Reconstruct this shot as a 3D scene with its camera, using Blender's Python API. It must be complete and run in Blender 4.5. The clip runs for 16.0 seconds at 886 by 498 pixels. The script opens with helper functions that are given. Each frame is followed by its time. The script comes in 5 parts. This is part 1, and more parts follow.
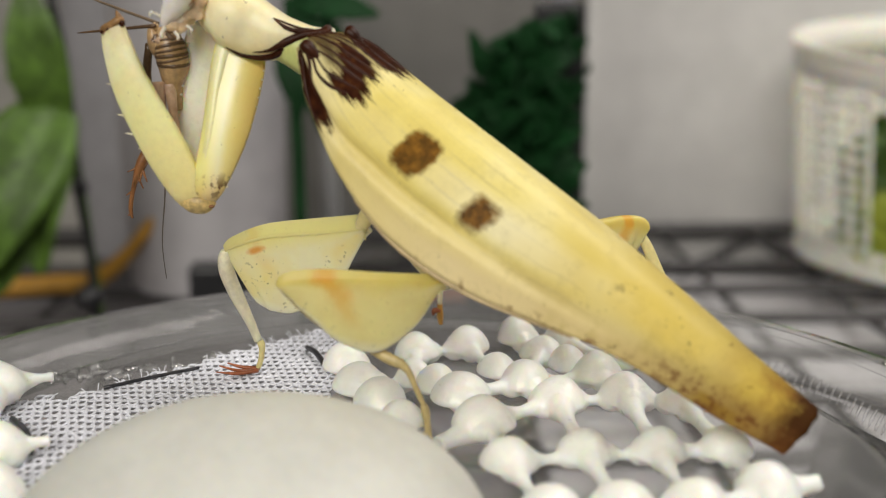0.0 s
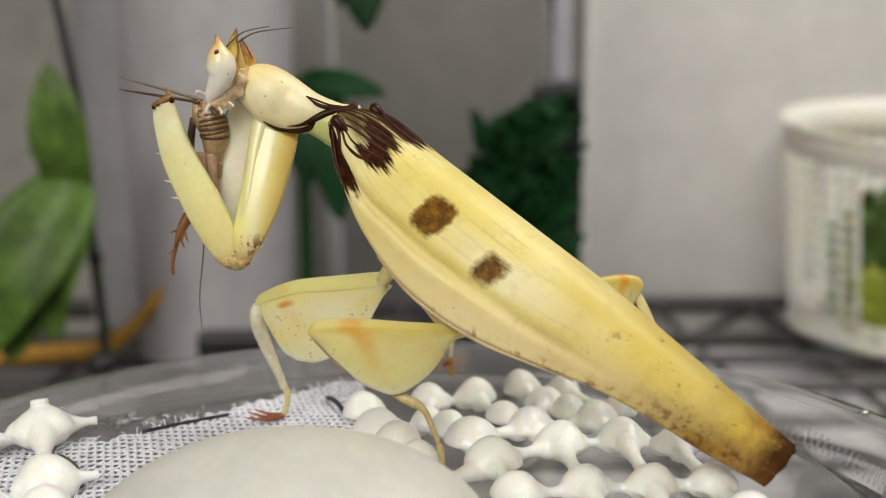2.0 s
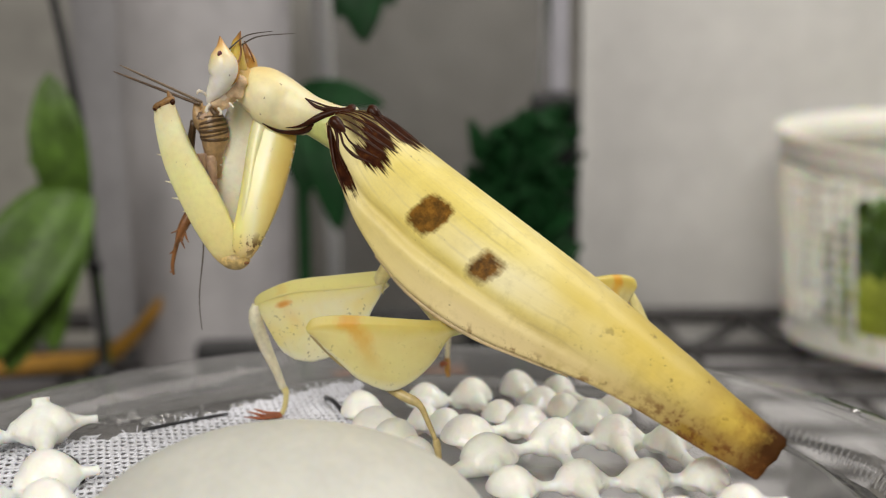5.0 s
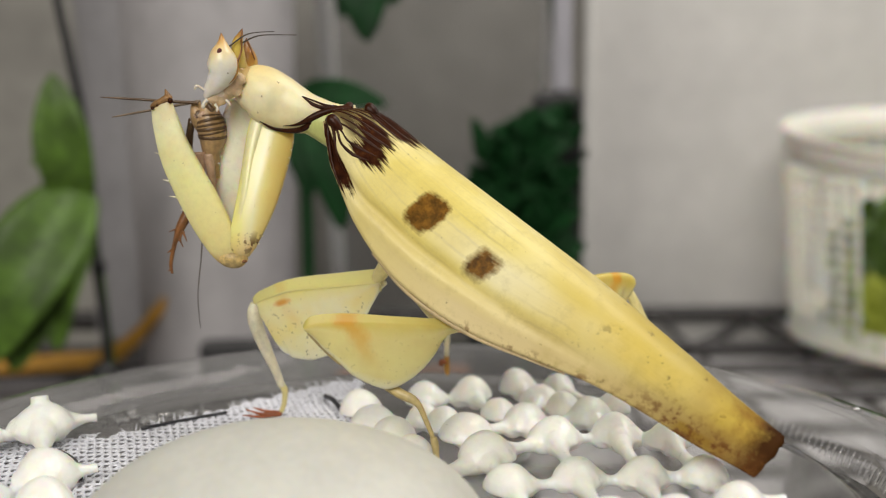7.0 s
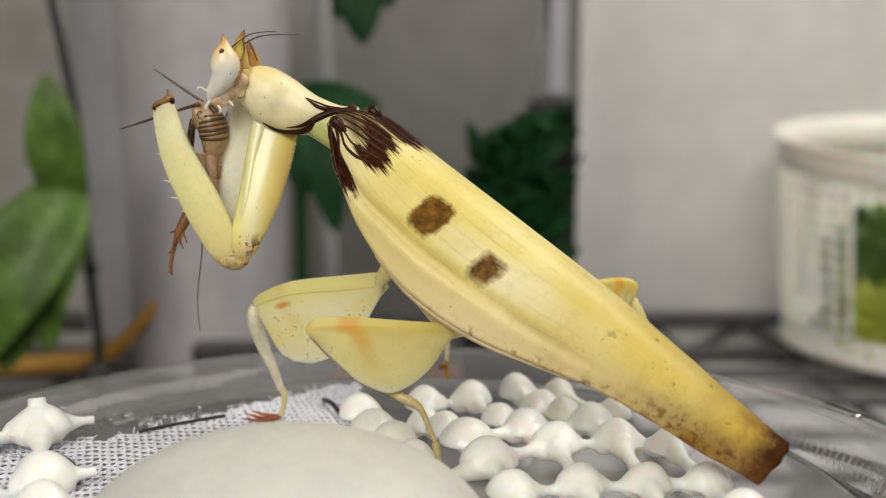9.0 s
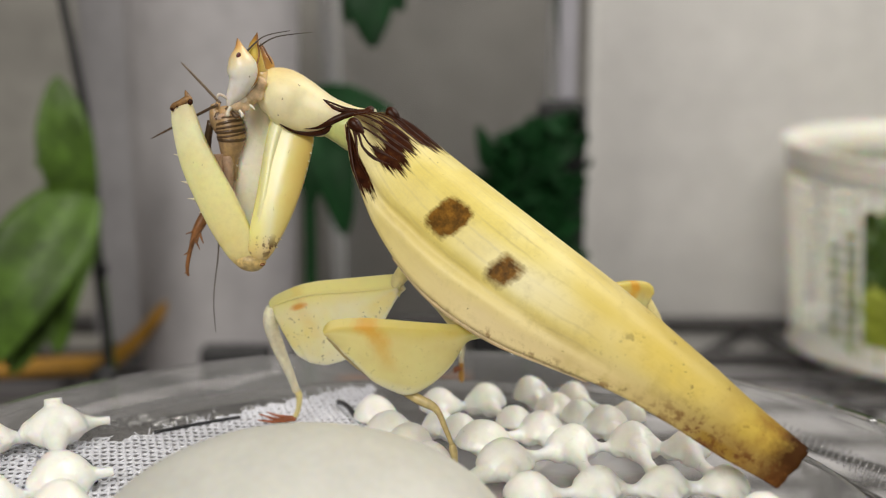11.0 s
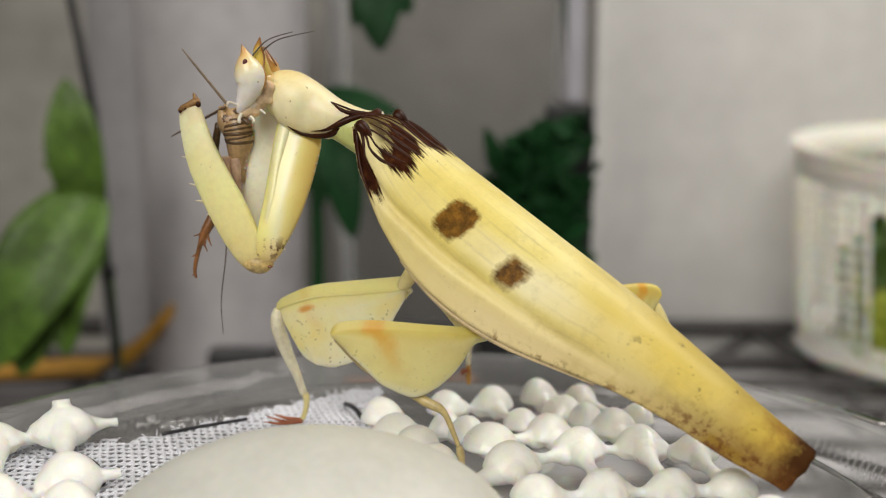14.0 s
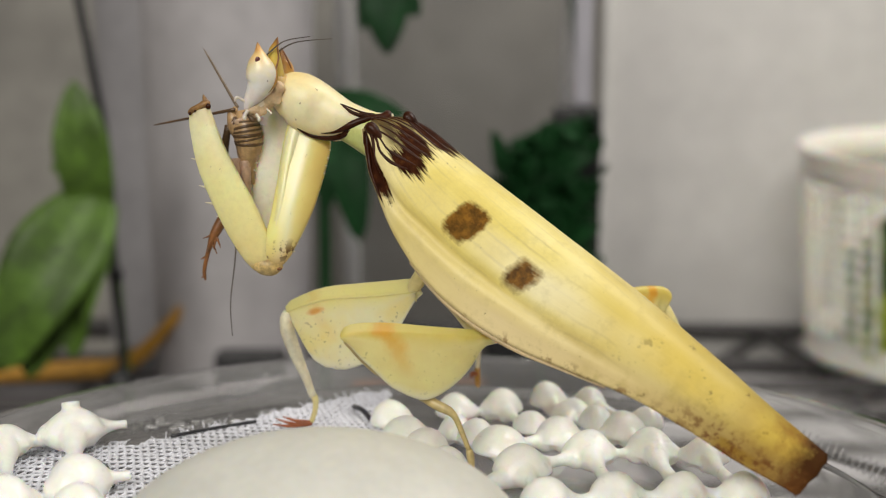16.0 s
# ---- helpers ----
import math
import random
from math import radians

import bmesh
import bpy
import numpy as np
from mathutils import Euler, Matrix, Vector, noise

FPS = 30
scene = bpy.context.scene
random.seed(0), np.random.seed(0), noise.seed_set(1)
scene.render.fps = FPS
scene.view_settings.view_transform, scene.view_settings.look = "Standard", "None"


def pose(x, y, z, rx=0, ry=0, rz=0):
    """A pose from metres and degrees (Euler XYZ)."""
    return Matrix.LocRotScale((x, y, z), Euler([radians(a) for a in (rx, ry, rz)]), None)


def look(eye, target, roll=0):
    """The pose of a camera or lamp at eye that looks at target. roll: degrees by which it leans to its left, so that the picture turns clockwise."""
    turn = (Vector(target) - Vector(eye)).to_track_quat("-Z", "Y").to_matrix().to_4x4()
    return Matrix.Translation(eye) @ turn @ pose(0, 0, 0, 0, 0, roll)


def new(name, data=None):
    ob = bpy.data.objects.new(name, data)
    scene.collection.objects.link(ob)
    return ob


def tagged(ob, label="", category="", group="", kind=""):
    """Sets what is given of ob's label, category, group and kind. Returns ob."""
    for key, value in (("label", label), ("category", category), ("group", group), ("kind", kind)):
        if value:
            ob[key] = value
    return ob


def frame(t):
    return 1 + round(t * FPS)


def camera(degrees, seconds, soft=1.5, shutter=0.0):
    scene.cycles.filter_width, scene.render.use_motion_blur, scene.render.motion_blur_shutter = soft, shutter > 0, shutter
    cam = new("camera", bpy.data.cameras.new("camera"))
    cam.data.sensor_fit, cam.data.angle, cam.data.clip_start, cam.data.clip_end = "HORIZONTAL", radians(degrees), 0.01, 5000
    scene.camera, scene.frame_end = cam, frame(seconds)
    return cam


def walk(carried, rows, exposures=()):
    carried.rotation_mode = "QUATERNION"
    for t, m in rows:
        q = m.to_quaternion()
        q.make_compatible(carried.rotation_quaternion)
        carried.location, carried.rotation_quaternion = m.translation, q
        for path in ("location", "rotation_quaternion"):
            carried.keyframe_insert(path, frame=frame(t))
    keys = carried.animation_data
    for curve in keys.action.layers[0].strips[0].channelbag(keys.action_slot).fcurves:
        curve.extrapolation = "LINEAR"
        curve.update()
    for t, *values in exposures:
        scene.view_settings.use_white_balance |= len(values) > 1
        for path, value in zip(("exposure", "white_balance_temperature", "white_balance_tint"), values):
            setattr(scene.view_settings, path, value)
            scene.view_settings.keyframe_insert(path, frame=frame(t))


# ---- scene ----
cam = camera(45.8, 16.0, soft=1.1)
METRES, EYE, TILT, LEAN, TURN = 0.022, 0.1416, -13.0, 0.5, 0.0
ROWS = [
    (0.0, 0.0, 0.0, 0.0, -0.0, 0.0, 0.0),
    (0.5, -0.0381, -0.1574, -0.009, 0.07, 1.71, -0.15),
    (1.0, -0.0416, -0.2868, -0.0272, 0.01, 3.08, -0.15),
    (1.5, -0.0423, -0.3603, -0.0702, -0.07, 3.75, -0.12),
    (2.0, -0.0736, -0.4508, -0.1024, -0.18, 4.19, -0.22),
    (2.5, -0.0411, -0.4694, -0.1378, -0.27, 4.53, -0.12),
    (3.0, -0.0511, -0.5034, -0.1563, -0.25, 4.67, -0.08),
    (3.5, -0.0467, -0.5042, -0.1632, -0.23, 4.74, -0.09),
    (4.0, -0.0647, -0.5157, -0.1693, -0.29, 4.87, -0.15),
    (6.5, -0.0509, -0.5166, -0.1859, -0.03, 5.03, -0.12),
    (7.0, -0.0256, -0.5131, -0.1853, 0.09, 4.99, -0.08),
    (7.5, -0.0444, -0.4975, -0.1825, -0.13, 5.08, -0.25),
    (8.0, -0.1096, -0.5099, -0.1783, -0.45, 5.21, -0.5),
    (8.5, -0.0933, -0.495, -0.1851, -0.51, 5.16, -0.47),
    (9.0, -0.0866, -0.483, -0.1812, -0.53, 5.17, -0.49),
    (11.5, -0.1442, -0.4841, -0.1968, -0.2, 5.46, -0.77),
    (12.0, -0.1222, -0.4921, -0.1965, -0.11, 5.43, -0.71),
    (12.5, -0.1338, -0.4847, -0.1957, -0.05, 5.48, -0.73),
    (13.0, -0.1408, -0.4822, -0.1977, -0.01, 5.5, -0.81),
    (13.5, -0.134, -0.474, -0.199, 0.04, 5.51, -0.83),
    (14.0, -0.1382, -0.4834, -0.196, 0.12, 5.57, -0.87),
    (14.5, -0.1626, -0.4796, -0.2004, 0.18, 5.65, -0.91),
    (15.0, -0.1475, -0.487, -0.2004, 0.27, 5.7, -0.96),
    (15.5, -0.143, -0.4851, -0.2042, 0.33, 5.74, -0.95),
    (16.0, -0.1552, -0.4735, -0.1983, 0.44, 5.73, -0.96),
]
walk(cam, [(t, pose(0, 0, EYE, TILT, LEAN, TURN) @ pose(METRES * x, METRES * y, METRES * z, 90 + pitch, roll, yaw)) for t, x, y, z, yaw, pitch, roll in ROWS])
cam.data.dof.use_dof = True
cam.data.dof.focus_distance = 0.101
cam.data.dof.aperture_fstop = 23.0

# ---- world and lights ----
world = bpy.data.worlds.new("room_air")
scene.world = world
world.use_nodes = True
world.node_tree.nodes["Background"].inputs[0].default_value = (0.9, 0.93, 1.0, 1)
world.node_tree.nodes["Background"].inputs[1].default_value = 0.25


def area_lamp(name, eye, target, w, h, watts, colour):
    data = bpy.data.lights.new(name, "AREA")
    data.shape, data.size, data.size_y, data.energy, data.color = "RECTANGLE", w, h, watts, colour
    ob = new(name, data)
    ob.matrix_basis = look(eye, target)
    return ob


# two unseen lamps without fixtures, added above the shelf and before it
area_lamp("unseen_upper_lamp", (0.46, 0.20, 0.82), (0.18, 0.34, 0.1), 0.6, 0.4, 4.9, (1.0, 0.96, 0.91))
area_lamp("unseen_front_lamp", (-0.18, -0.62, 0.59), (0.0, 0.1, 0.1), 0.55, 0.4, 5.9, (1.0, 0.955, 0.88))

# ---- small helpers: places are given in millimetres ----
MM = 0.001
ORIGIN = {}


def mm(x, y, z):
    return Vector((x, y, z)) * MM


def spline(keys, s):
    """Smooth value at s from rows (s, value)."""
    ks = [k[0] for k in keys]
    if s <= ks[0]:
        return keys[0][1]
    if s >= ks[-1]:
        return keys[-1][1]
    i = max(j for j in range(len(ks) - 1) if ks[j] <= s)
    p1, p2 = keys[i][1], keys[i + 1][1]
    p0 = keys[i - 1][1] if i else p1
    p3 = keys[i + 2][1] if i + 2 < len(keys) else p2
    t = (s - ks[i]) / (ks[i + 1] - ks[i])
    return 0.5 * (2 * p1 + (p2 - p0) * t + (2 * p0 - 5 * p1 + 4 * p2 - p3) * t * t + (3 * p1 - p0 - 3 * p2 + p3) * t ** 3)


def smooth_path(points, n):
    """n+1 points of a smooth curve through the points (mm)."""
    rows = [(i / (len(points) - 1), Vector(p)) for i, p in enumerate(points)]
    return [spline(rows, i / n) for i in range(n + 1)]


def rings(bm, loops, close=True, caps=True):
    """Skin a row of loops (lists of mm places)."""
    made = [[bm.verts.new(Vector(p) * MM) for p in loop] for loop in loops]
    n = len(made[0])
    for a, b in zip(made, made[1:]):
        for i in range(n if close else n - 1):
            j = (i + 1) % n
            bm.faces.new((a[i], a[j], b[j], b[i]))
    if caps and close:
        bm.faces.new(made[0][::-1])
        bm.faces.new(made[-1])
    return made


def tube(bm, points, radii, seg=10, n=None, flat=1.0, side=(0, 1, 0)):
    """A round or flattened rod through points (mm); radii: rows (s, r)."""
    n = n or max(2, 4 * (len(points) - 1))
    path = smooth_path(points, n) if len(points) > 2 else [Vector(points[0]).lerp(Vector(points[1]), i / n) for i in range(n + 1)]
    loops, side = [], Vector(side)
    for i, p in enumerate(path):
        d = (path[min(i + 1, n)] - path[max(i - 1, 0)]).normalized()
        s = side - d * side.dot(d)
        if s.length < 1e-4:
            s = Vector((1, 0, 0)) - d * d.x
        s.normalize()
        o = d.cross(s)
        r = spline(radii, i / n) if isinstance(radii, list) else radii
        loops.append([p + (o * math.cos(a) + s * math.sin(a) * flat) * r for a in (2 * math.pi * k / seg for k in range(seg))])
    rings(bm, loops)
    return bm


def blade(bm, points, up, down, thick, face=(0, -1, 0), n=24, seg=14, edge=0.6, turn=1, crest=0.0):
    """A flat limb along points (mm) with a rim above (up) and a lobe below (down), rows (s, mm); thick: rows (s, half mm); crest thins the rim."""
    path, loops, face = smooth_path(points, n), [], Vector(face)
    for i, p in enumerate(path):
        d = (path[min(i + 1, n)] - path[max(i - 1, 0)]).normalized()
        f = (face - d * face.dot(d)).normalized()
        o = d.cross(f) * turn
        u, w, t = spline(up, i / n), spline(down, i / n), spline(thick, i / n)
        loop = []
        for k in range(seg):
            a = 2 * math.pi * k / seg
            c, s = math.cos(a), math.sin(a)
            h = (u if c > 0 else w) * c
            loop.append(p + o * h + f * (t * math.copysign(abs(s) ** edge, s) * (1 - crest * c if c > 0 else 1 - 0.55 * abs(c) ** 2)))
        loops.append(loop)
    made = rings(bm, loops)
    where = {v: (i / n, max(0.0, -math.cos(2 * math.pi * k / seg))) for i, row in enumerate(made) for k, v in enumerate(row)}
    layer = bm.loops.layers.uv.verify()
    for f in bm.faces:
        for loop in f.loops:
            loop[layer].uv = where[loop.vert]
    return bm


def ball(bm, centre, rx, ry, rz, turn=None, u=20, v=12):
    m = Matrix.Translation(Vector(centre) * MM) @ (turn or Matrix()) @ Matrix.Diagonal((rx * MM, ry * MM, rz * MM, 1))
    bmesh.ops.create_uvsphere(bm, u_segments=u, v_segments=v, radius=1, matrix=m)
    return bm


def box(bm, centre, size, turn=None, bevel=0.0):
    m = Matrix.Translation(Vector(centre) * MM) @ (turn or Matrix()) @ Matrix.Diagonal((*(Vector(size) * MM), 1))
    made = bmesh.ops.create_cube(bm, size=1, matrix=m)["verts"]
    if bevel:
        edges = list({e for v in made for e in v.link_edges})
        bmesh.ops.bevel(bm, geom=edges, offset=bevel * MM, segments=2, affect="EDGES", profile=0.6)
    return bm


def thing(name, base, label, category, group="", kind=""):
    ob = new(name)
    ob.location = ORIGIN[ob] = mm(*base)
    ob.empty_display_size = 0.005
    return tagged(ob, label, category, group, kind)


def part(name, bm, material, parent=None, label="", pivot=None, smooth=True):
    """Links a bmesh, built at its place, as one mesh object under a thing or part."""
    origin = mm(*pivot) if pivot else (ORIGIN[parent] if parent else Vector())
    bmesh.ops.recalc_face_normals(bm, faces=bm.faces)
    bmesh.ops.translate(bm, verts=bm.verts, vec=-origin)
    data = bpy.data.meshes.new(name)
    bm.to_mesh(data)
    bm.free()
    if smooth:
        data.shade_smooth()
    for m in material if isinstance(material, (list, tuple)) else [material]:
        data.materials.append(m)
    ob = new(name, data)
    ob.location = origin - (ORIGIN[parent] if parent else Vector())
    ORIGIN[ob] = origin
    if parent:
        ob.parent = parent
    return tagged(ob, label)


def solo(name, bm, material, base, label, category, group="", kind="", smooth=True):
    return tagged(part(name, bm, material, None, label, base, smooth), label, category, group, kind)


def sharp(ob, degrees=35):
    ob.data.set_sharp_from_angle(angle=radians(degrees))
    return ob


# ---- materials ----
class Nodes:
    """A small builder of shader nodes."""

    def __init__(self, name):
        self.m = bpy.data.materials.new(name)
        self.m.use_nodes = True
        self.t = self.m.node_tree
        self.bsdf = self.t.nodes["Principled BSDF"]
        self.out = self.t.nodes["Material Output"]

    def add(self, kind):
        return self.t.nodes.new(kind)

    def link(self, a, b):
        self.t.links.new(a, b)

    def coords(self, which="Object"):
        return self.add("ShaderNodeTexCoord").outputs[which]

    def noise(self, scale, detail=4, rough=0.6, vec=None, distort=0.0):
        n = self.add("ShaderNodeTexNoise")
        n.inputs["Scale"].default_value, n.inputs["Detail"].default_value = scale, detail
        n.inputs["Roughness"].default_value, n.inputs["Distortion"].default_value = rough, distort
        self.link(vec or self.coords(), n.inputs["Vector"])
        return n.outputs["Fac"]

    def ramp(self, fac, stops):
        n = self.add("ShaderNodeValToRGB")
        while len(n.color_ramp.elements) < len(stops):
            n.color_ramp.elements.new(0.5)
        for e, (at, c) in zip(n.color_ramp.elements, stops):
            e.position = at
            e.color = (*c, 1) if isinstance(c, tuple) else (c, c, c, 1)
        self.link(fac, n.inputs["Fac"])
        return n.outputs["Color"]

    def mix(self, fac, a, b, how="MIX"):
        n = self.add("ShaderNodeMix")
        n.data_type, n.blend_type = "RGBA", how
        for slot, v in ((0, fac), (6, a), (7, b)):
            if isinstance(v, tuple):
                n.inputs[slot].default_value = (*v, 1)
            elif isinstance(v, (int, float)):
                n.inputs[slot].default_value = v
            else:
                self.link(v, n.inputs[slot])
        return n.outputs[2]

    def math(self, op, a, b=0.0, clamp=False):
        n = self.add("ShaderNodeMath")
        n.operation, n.use_clamp = op, clamp
        for slot, v in ((0, a), (1, b)):
            if isinstance(v, (int, float)):
                n.inputs[slot].default_value = v
            else:
                self.link(v, n.inputs[slot])
        return n.outputs[0]

    def bump(self, height, strength=0.3, dist=0.0003):
        n = self.add("ShaderNodeBump")
        n.inputs["Strength"].default_value, n.inputs["Distance"].default_value = strength, dist
        self.link(height, n.inputs["Height"])
        self.link(n.outputs["Normal"], self.bsdf.inputs["Normal"])

    def set(self, **values):
        for k, v in values.items():
            socket = self.bsdf.inputs[k.replace("_", " ")]
            if isinstance(v, tuple):
                socket.default_value = (*v, 1) if len(v) == 3 and socket.type == "RGBA" else v
            elif isinstance(v, (int, float)):
                socket.default_value = v
            else:
                self.link(v, socket)
        return self


def plain(name, colour, rough=0.5, big=40.0, fine=900.0, vary=0.18, bump=0.15, dist=0.0002, metal=0.0, sss=0.0, coat=0.0):
    """A surface with two scales of variation and a fine relief."""
    b = Nodes(name)
    dark = tuple(c * (1 - vary) for c in colour)
    lite = tuple(min(1, c * (1 + vary * 0.6)) for c in colour)
    col = b.ramp(b.noise(big), [(0.3, dark), (0.7, lite)])
    speck = b.ramp(b.noise(fine, 2), [(0.35, 1 - vary * 0.7), (0.65, 1.0)])
    col = b.mix(1.0, col, speck, "MULTIPLY")
    b.set(Base_Color=col, Roughness=b.ramp(b.noise(fine * 0.4), [(0.3, max(0.02, rough - 0.08)), (0.7, min(1, rough + 0.08))]), Metallic=metal)
    if sss:
        b.set(Subsurface_Weight=sss, Subsurface_Radius=(0.0012, 0.0008, 0.0004), Subsurface_Scale=1.0)
    if coat:
        b.set(Coat_Weight=coat, Coat_Roughness=0.2)
    b.bump(b.noise(fine), bump, dist)
    return b.m


def clear_plastic(name, tint, gloss=0.09, haze=0.06, rough=0.08, ior=1.45):
    """Thin clear plastic: see-through, with a soft sheen and a slight haze."""
    b = Nodes(name)
    see = b.add("ShaderNodeBsdfTransparent")
    see.inputs[0].default_value = (*tint, 1)
    shine = b.add("ShaderNodeBsdfGlossy")
    shine.inputs["Roughness"].default_value = rough
    white = b.add("ShaderNodeBsdfDiffuse")
    white.inputs[0].default_value = (0.75, 0.75, 0.75, 1)
    fres = b.add("ShaderNodeFresnel")
    fres.inputs[0].default_value = ior
    bump = b.add("ShaderNodeBump")
    bump.inputs["Strength"].default_value, bump.inputs["Distance"].default_value = 0.03, 0.0003
    b.link(b.noise(140, 3), bump.inputs["Height"])
    b.link(bump.outputs[0], shine.inputs["Normal"])
    b.link(bump.outputs[0], fres.inputs["Normal"])
    m1 = b.add("ShaderNodeMixShader")
    b.link(b.math("MULTIPLY", b.noise(60, 4), 2 * haze), m1.inputs[0])
    b.link(see.outputs[0], m1.inputs[1])
    b.link(white.outputs[0], m1.inputs[2])
    m2 = b.add("ShaderNodeMixShader")
    b.link(b.math("ADD", fres.outputs[0], gloss - 0.04, clamp=True), m2.inputs[0])
    b.link(m1.outputs[0], m2.inputs[1])
    b.link(shine.outputs[0], m2.inputs[2])
    b.link(m2.outputs[0], b.out.inputs["Surface"])
    return b.m


ROOM = plain("pale_room_paint", (0.74, 0.73, 0.71), 0.7, 6, 60, 0.08, 0.1, 0.001)
WALL = plain("grey_wall", (0.36, 0.345, 0.315), 0.7, 14, 60, 0.2, 0.1, 0.001)
BOARD = plain("white_board", (0.76, 0.745, 0.725), 0.55, 8, 90, 0.10, 0.1, 0.0008)
EDGE = plain("lit_panel_edge", (0.80, 0.79, 0.77), 0.5, 8, 90, 0.08)
FROST = plain("frosted_grey_plastic", (0.52, 0.50, 0.515), 0.6, 25, 120, 0.15)
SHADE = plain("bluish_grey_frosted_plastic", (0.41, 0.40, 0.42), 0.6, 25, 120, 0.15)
PALE = plain("pale_lilac_plastic", (0.42, 0.41, 0.46), 0.5, 20, 90, 0.12)
WIRE = plain("dark_coated_wire", (0.075, 0.07, 0.07), 0.4, 60, 500, 0.2)
DULL = plain("dull_grey_liner", (0.30, 0.285, 0.295), 0.6, 20, 120, 0.15)
LINER = plain("pale_shelf_liner", (0.66, 0.645, 0.66), 0.6, 20, 120, 0.1)
RIM = clear_plastic("thin_clear_rim", (0.98, 0.98, 0.98), 0.05, 0.15, 0.05, 1.2)
RIBBED = clear_plastic("ribbed_clear_plastic", (0.97, 0.97, 0.98), 0.05, 0.13, 0.12, 1.3)
CLEAR = clear_plastic("clear_plastic", (0.97, 0.97, 0.97), 0.07, 0.08, 0.06)
GLINT = clear_plastic("clear_glint_bead", (0.98, 0.98, 0.98), 0.35, 0.05, 0.03)
GLUE = clear_plastic("dried_glue", (0.97, 0.97, 0.97), 0.12, 0.22, 0.15)
TUB = clear_plastic("hazy_clear_plastic", (0.97, 0.965, 0.975), 0.03, 0.11, 0.3, 1.18)
SMOKY = clear_plastic("smoky_clear_plastic", (0.95, 0.95, 0.955), 0.03, 0.04, 0.3, 1.18)
FOAM = plain("white_soft_foam", (0.94, 0.945, 0.89), 0.33, 350, 1500, 0.05, 0.30, 0.0002, sss=0.5, coat=0.15)
PLUG = plain("cream_sponge", (0.67, 0.67, 0.615), 0.5, 160, 1300, 0.08, 0.25, 0.0002, sss=0.2)
NET = plain("white_net_thread", (0.84, 0.85, 0.92), 0.6, 200, 3000, 0.08, 0.1, 0.00005)
STEEL = plain("black_staple", (0.03, 0.03, 0.035), 0.35, 300, 2000, 0.3)
LEAF = plain("green_leaf", (0.105, 0.205, 0.024), 0.5, 90, 500, 0.6, 0.3, 0.0006)
DARK_LEAF = plain("dark_green_leaf", (0.009, 0.055, 0.014), 0.6, 60, 500, 0.5, 0.3, 0.0006)
DARK_LEAF.node_tree.nodes["Principled BSDF"].inputs["Specular IOR Level"].default_value = 0.2
LETTUCE = plain("yellow_green_leaf", (0.52, 0.60, 0.07), 0.5, 60, 400, 0.4, 0.3, 0.0006)
BASKET = plain("ivory_basket_plastic", (0.93, 0.91, 0.83), 0.4, 40, 300, 0.04, 0.05, sss=0.8)
STICK = plain("ochre_dry_stem", (0.55, 0.28, 0.03), 0.5, 80, 600, 0.3)
RED_STICK = plain("reddish_dry_stem", (0.36, 0.14, 0.06), 0.5, 80, 600, 0.3)
BLACK = plain("black_plastic", (0.015, 0.015, 0.017), 0.4, 60, 500, 0.2)
BASE = plain("grey_paper", (0.62, 0.61, 0.61), 0.7, 40, 300, 0.15)
SHELL = plain("pale_yellow_cuticle", (0.84, 0.73, 0.33), 0.38, 160, 1800, 0.16, 0.2, 0.00008, sss=0.15)
OLIVE = plain("olive_cuticle", (0.62, 0.49, 0.22), 0.35, 200, 1800, 0.25, 0.2, 0.00008)
CREAM = plain("cream_cuticle", (0.84, 0.76, 0.52), 0.32, 160, 1800, 0.12, 0.2, 0.00008, sss=0.2)
PEARL = plain("pearly_cuticle", (0.97, 0.93, 0.80), 0.28, 160, 1800, 0.06, 0.15, 0.00006, sss=0.7, coat=0.3)
BROWN = plain("dark_brown_cuticle", (0.050, 0.013, 0.004), 0.34, 300, 2500, 0.5, 0.4, 0.0001)
BROWN.node_tree.nodes["Principled BSDF"].inputs["Specular IOR Level"].default_value = 0.16
AMBER = plain("amber_cuticle", (0.50, 0.25, 0.04), 0.35, 300, 2500, 0.3)
FOOT = plain("brown_cricket_foot", (0.30, 0.125, 0.04), 0.35, 400, 2500, 0.4)
RUST = plain("rust_red_cuticle", (0.36, 0.10, 0.03), 0.35, 400, 2500, 0.4)
TAN = plain("tan_cricket_cuticle", (0.52, 0.34, 0.17), 0.35, 300, 2500, 0.35, 0.3, 0.0001, sss=0.1)
UMBER = plain("umber_cricket_cuticle", (0.13, 0.075, 0.035), 0.35, 300, 2500, 0.4, 0.3, 0.0001)
PINK = plain("pinkish_cricket_flesh", (0.62, 0.42, 0.30), 0.3, 300, 2500, 0.25, 0.3, 0.0001, sss=0.2)
PINK_EDGE = plain("pinkish_cuticle", (0.70, 0.54, 0.30), 0.4, 200, 1800, 0.25, 0.3, 0.0001)
HAIR = plain("grey_brown_hair", (0.10, 0.08, 0.06), 0.4, 300, 2500, 0.3)


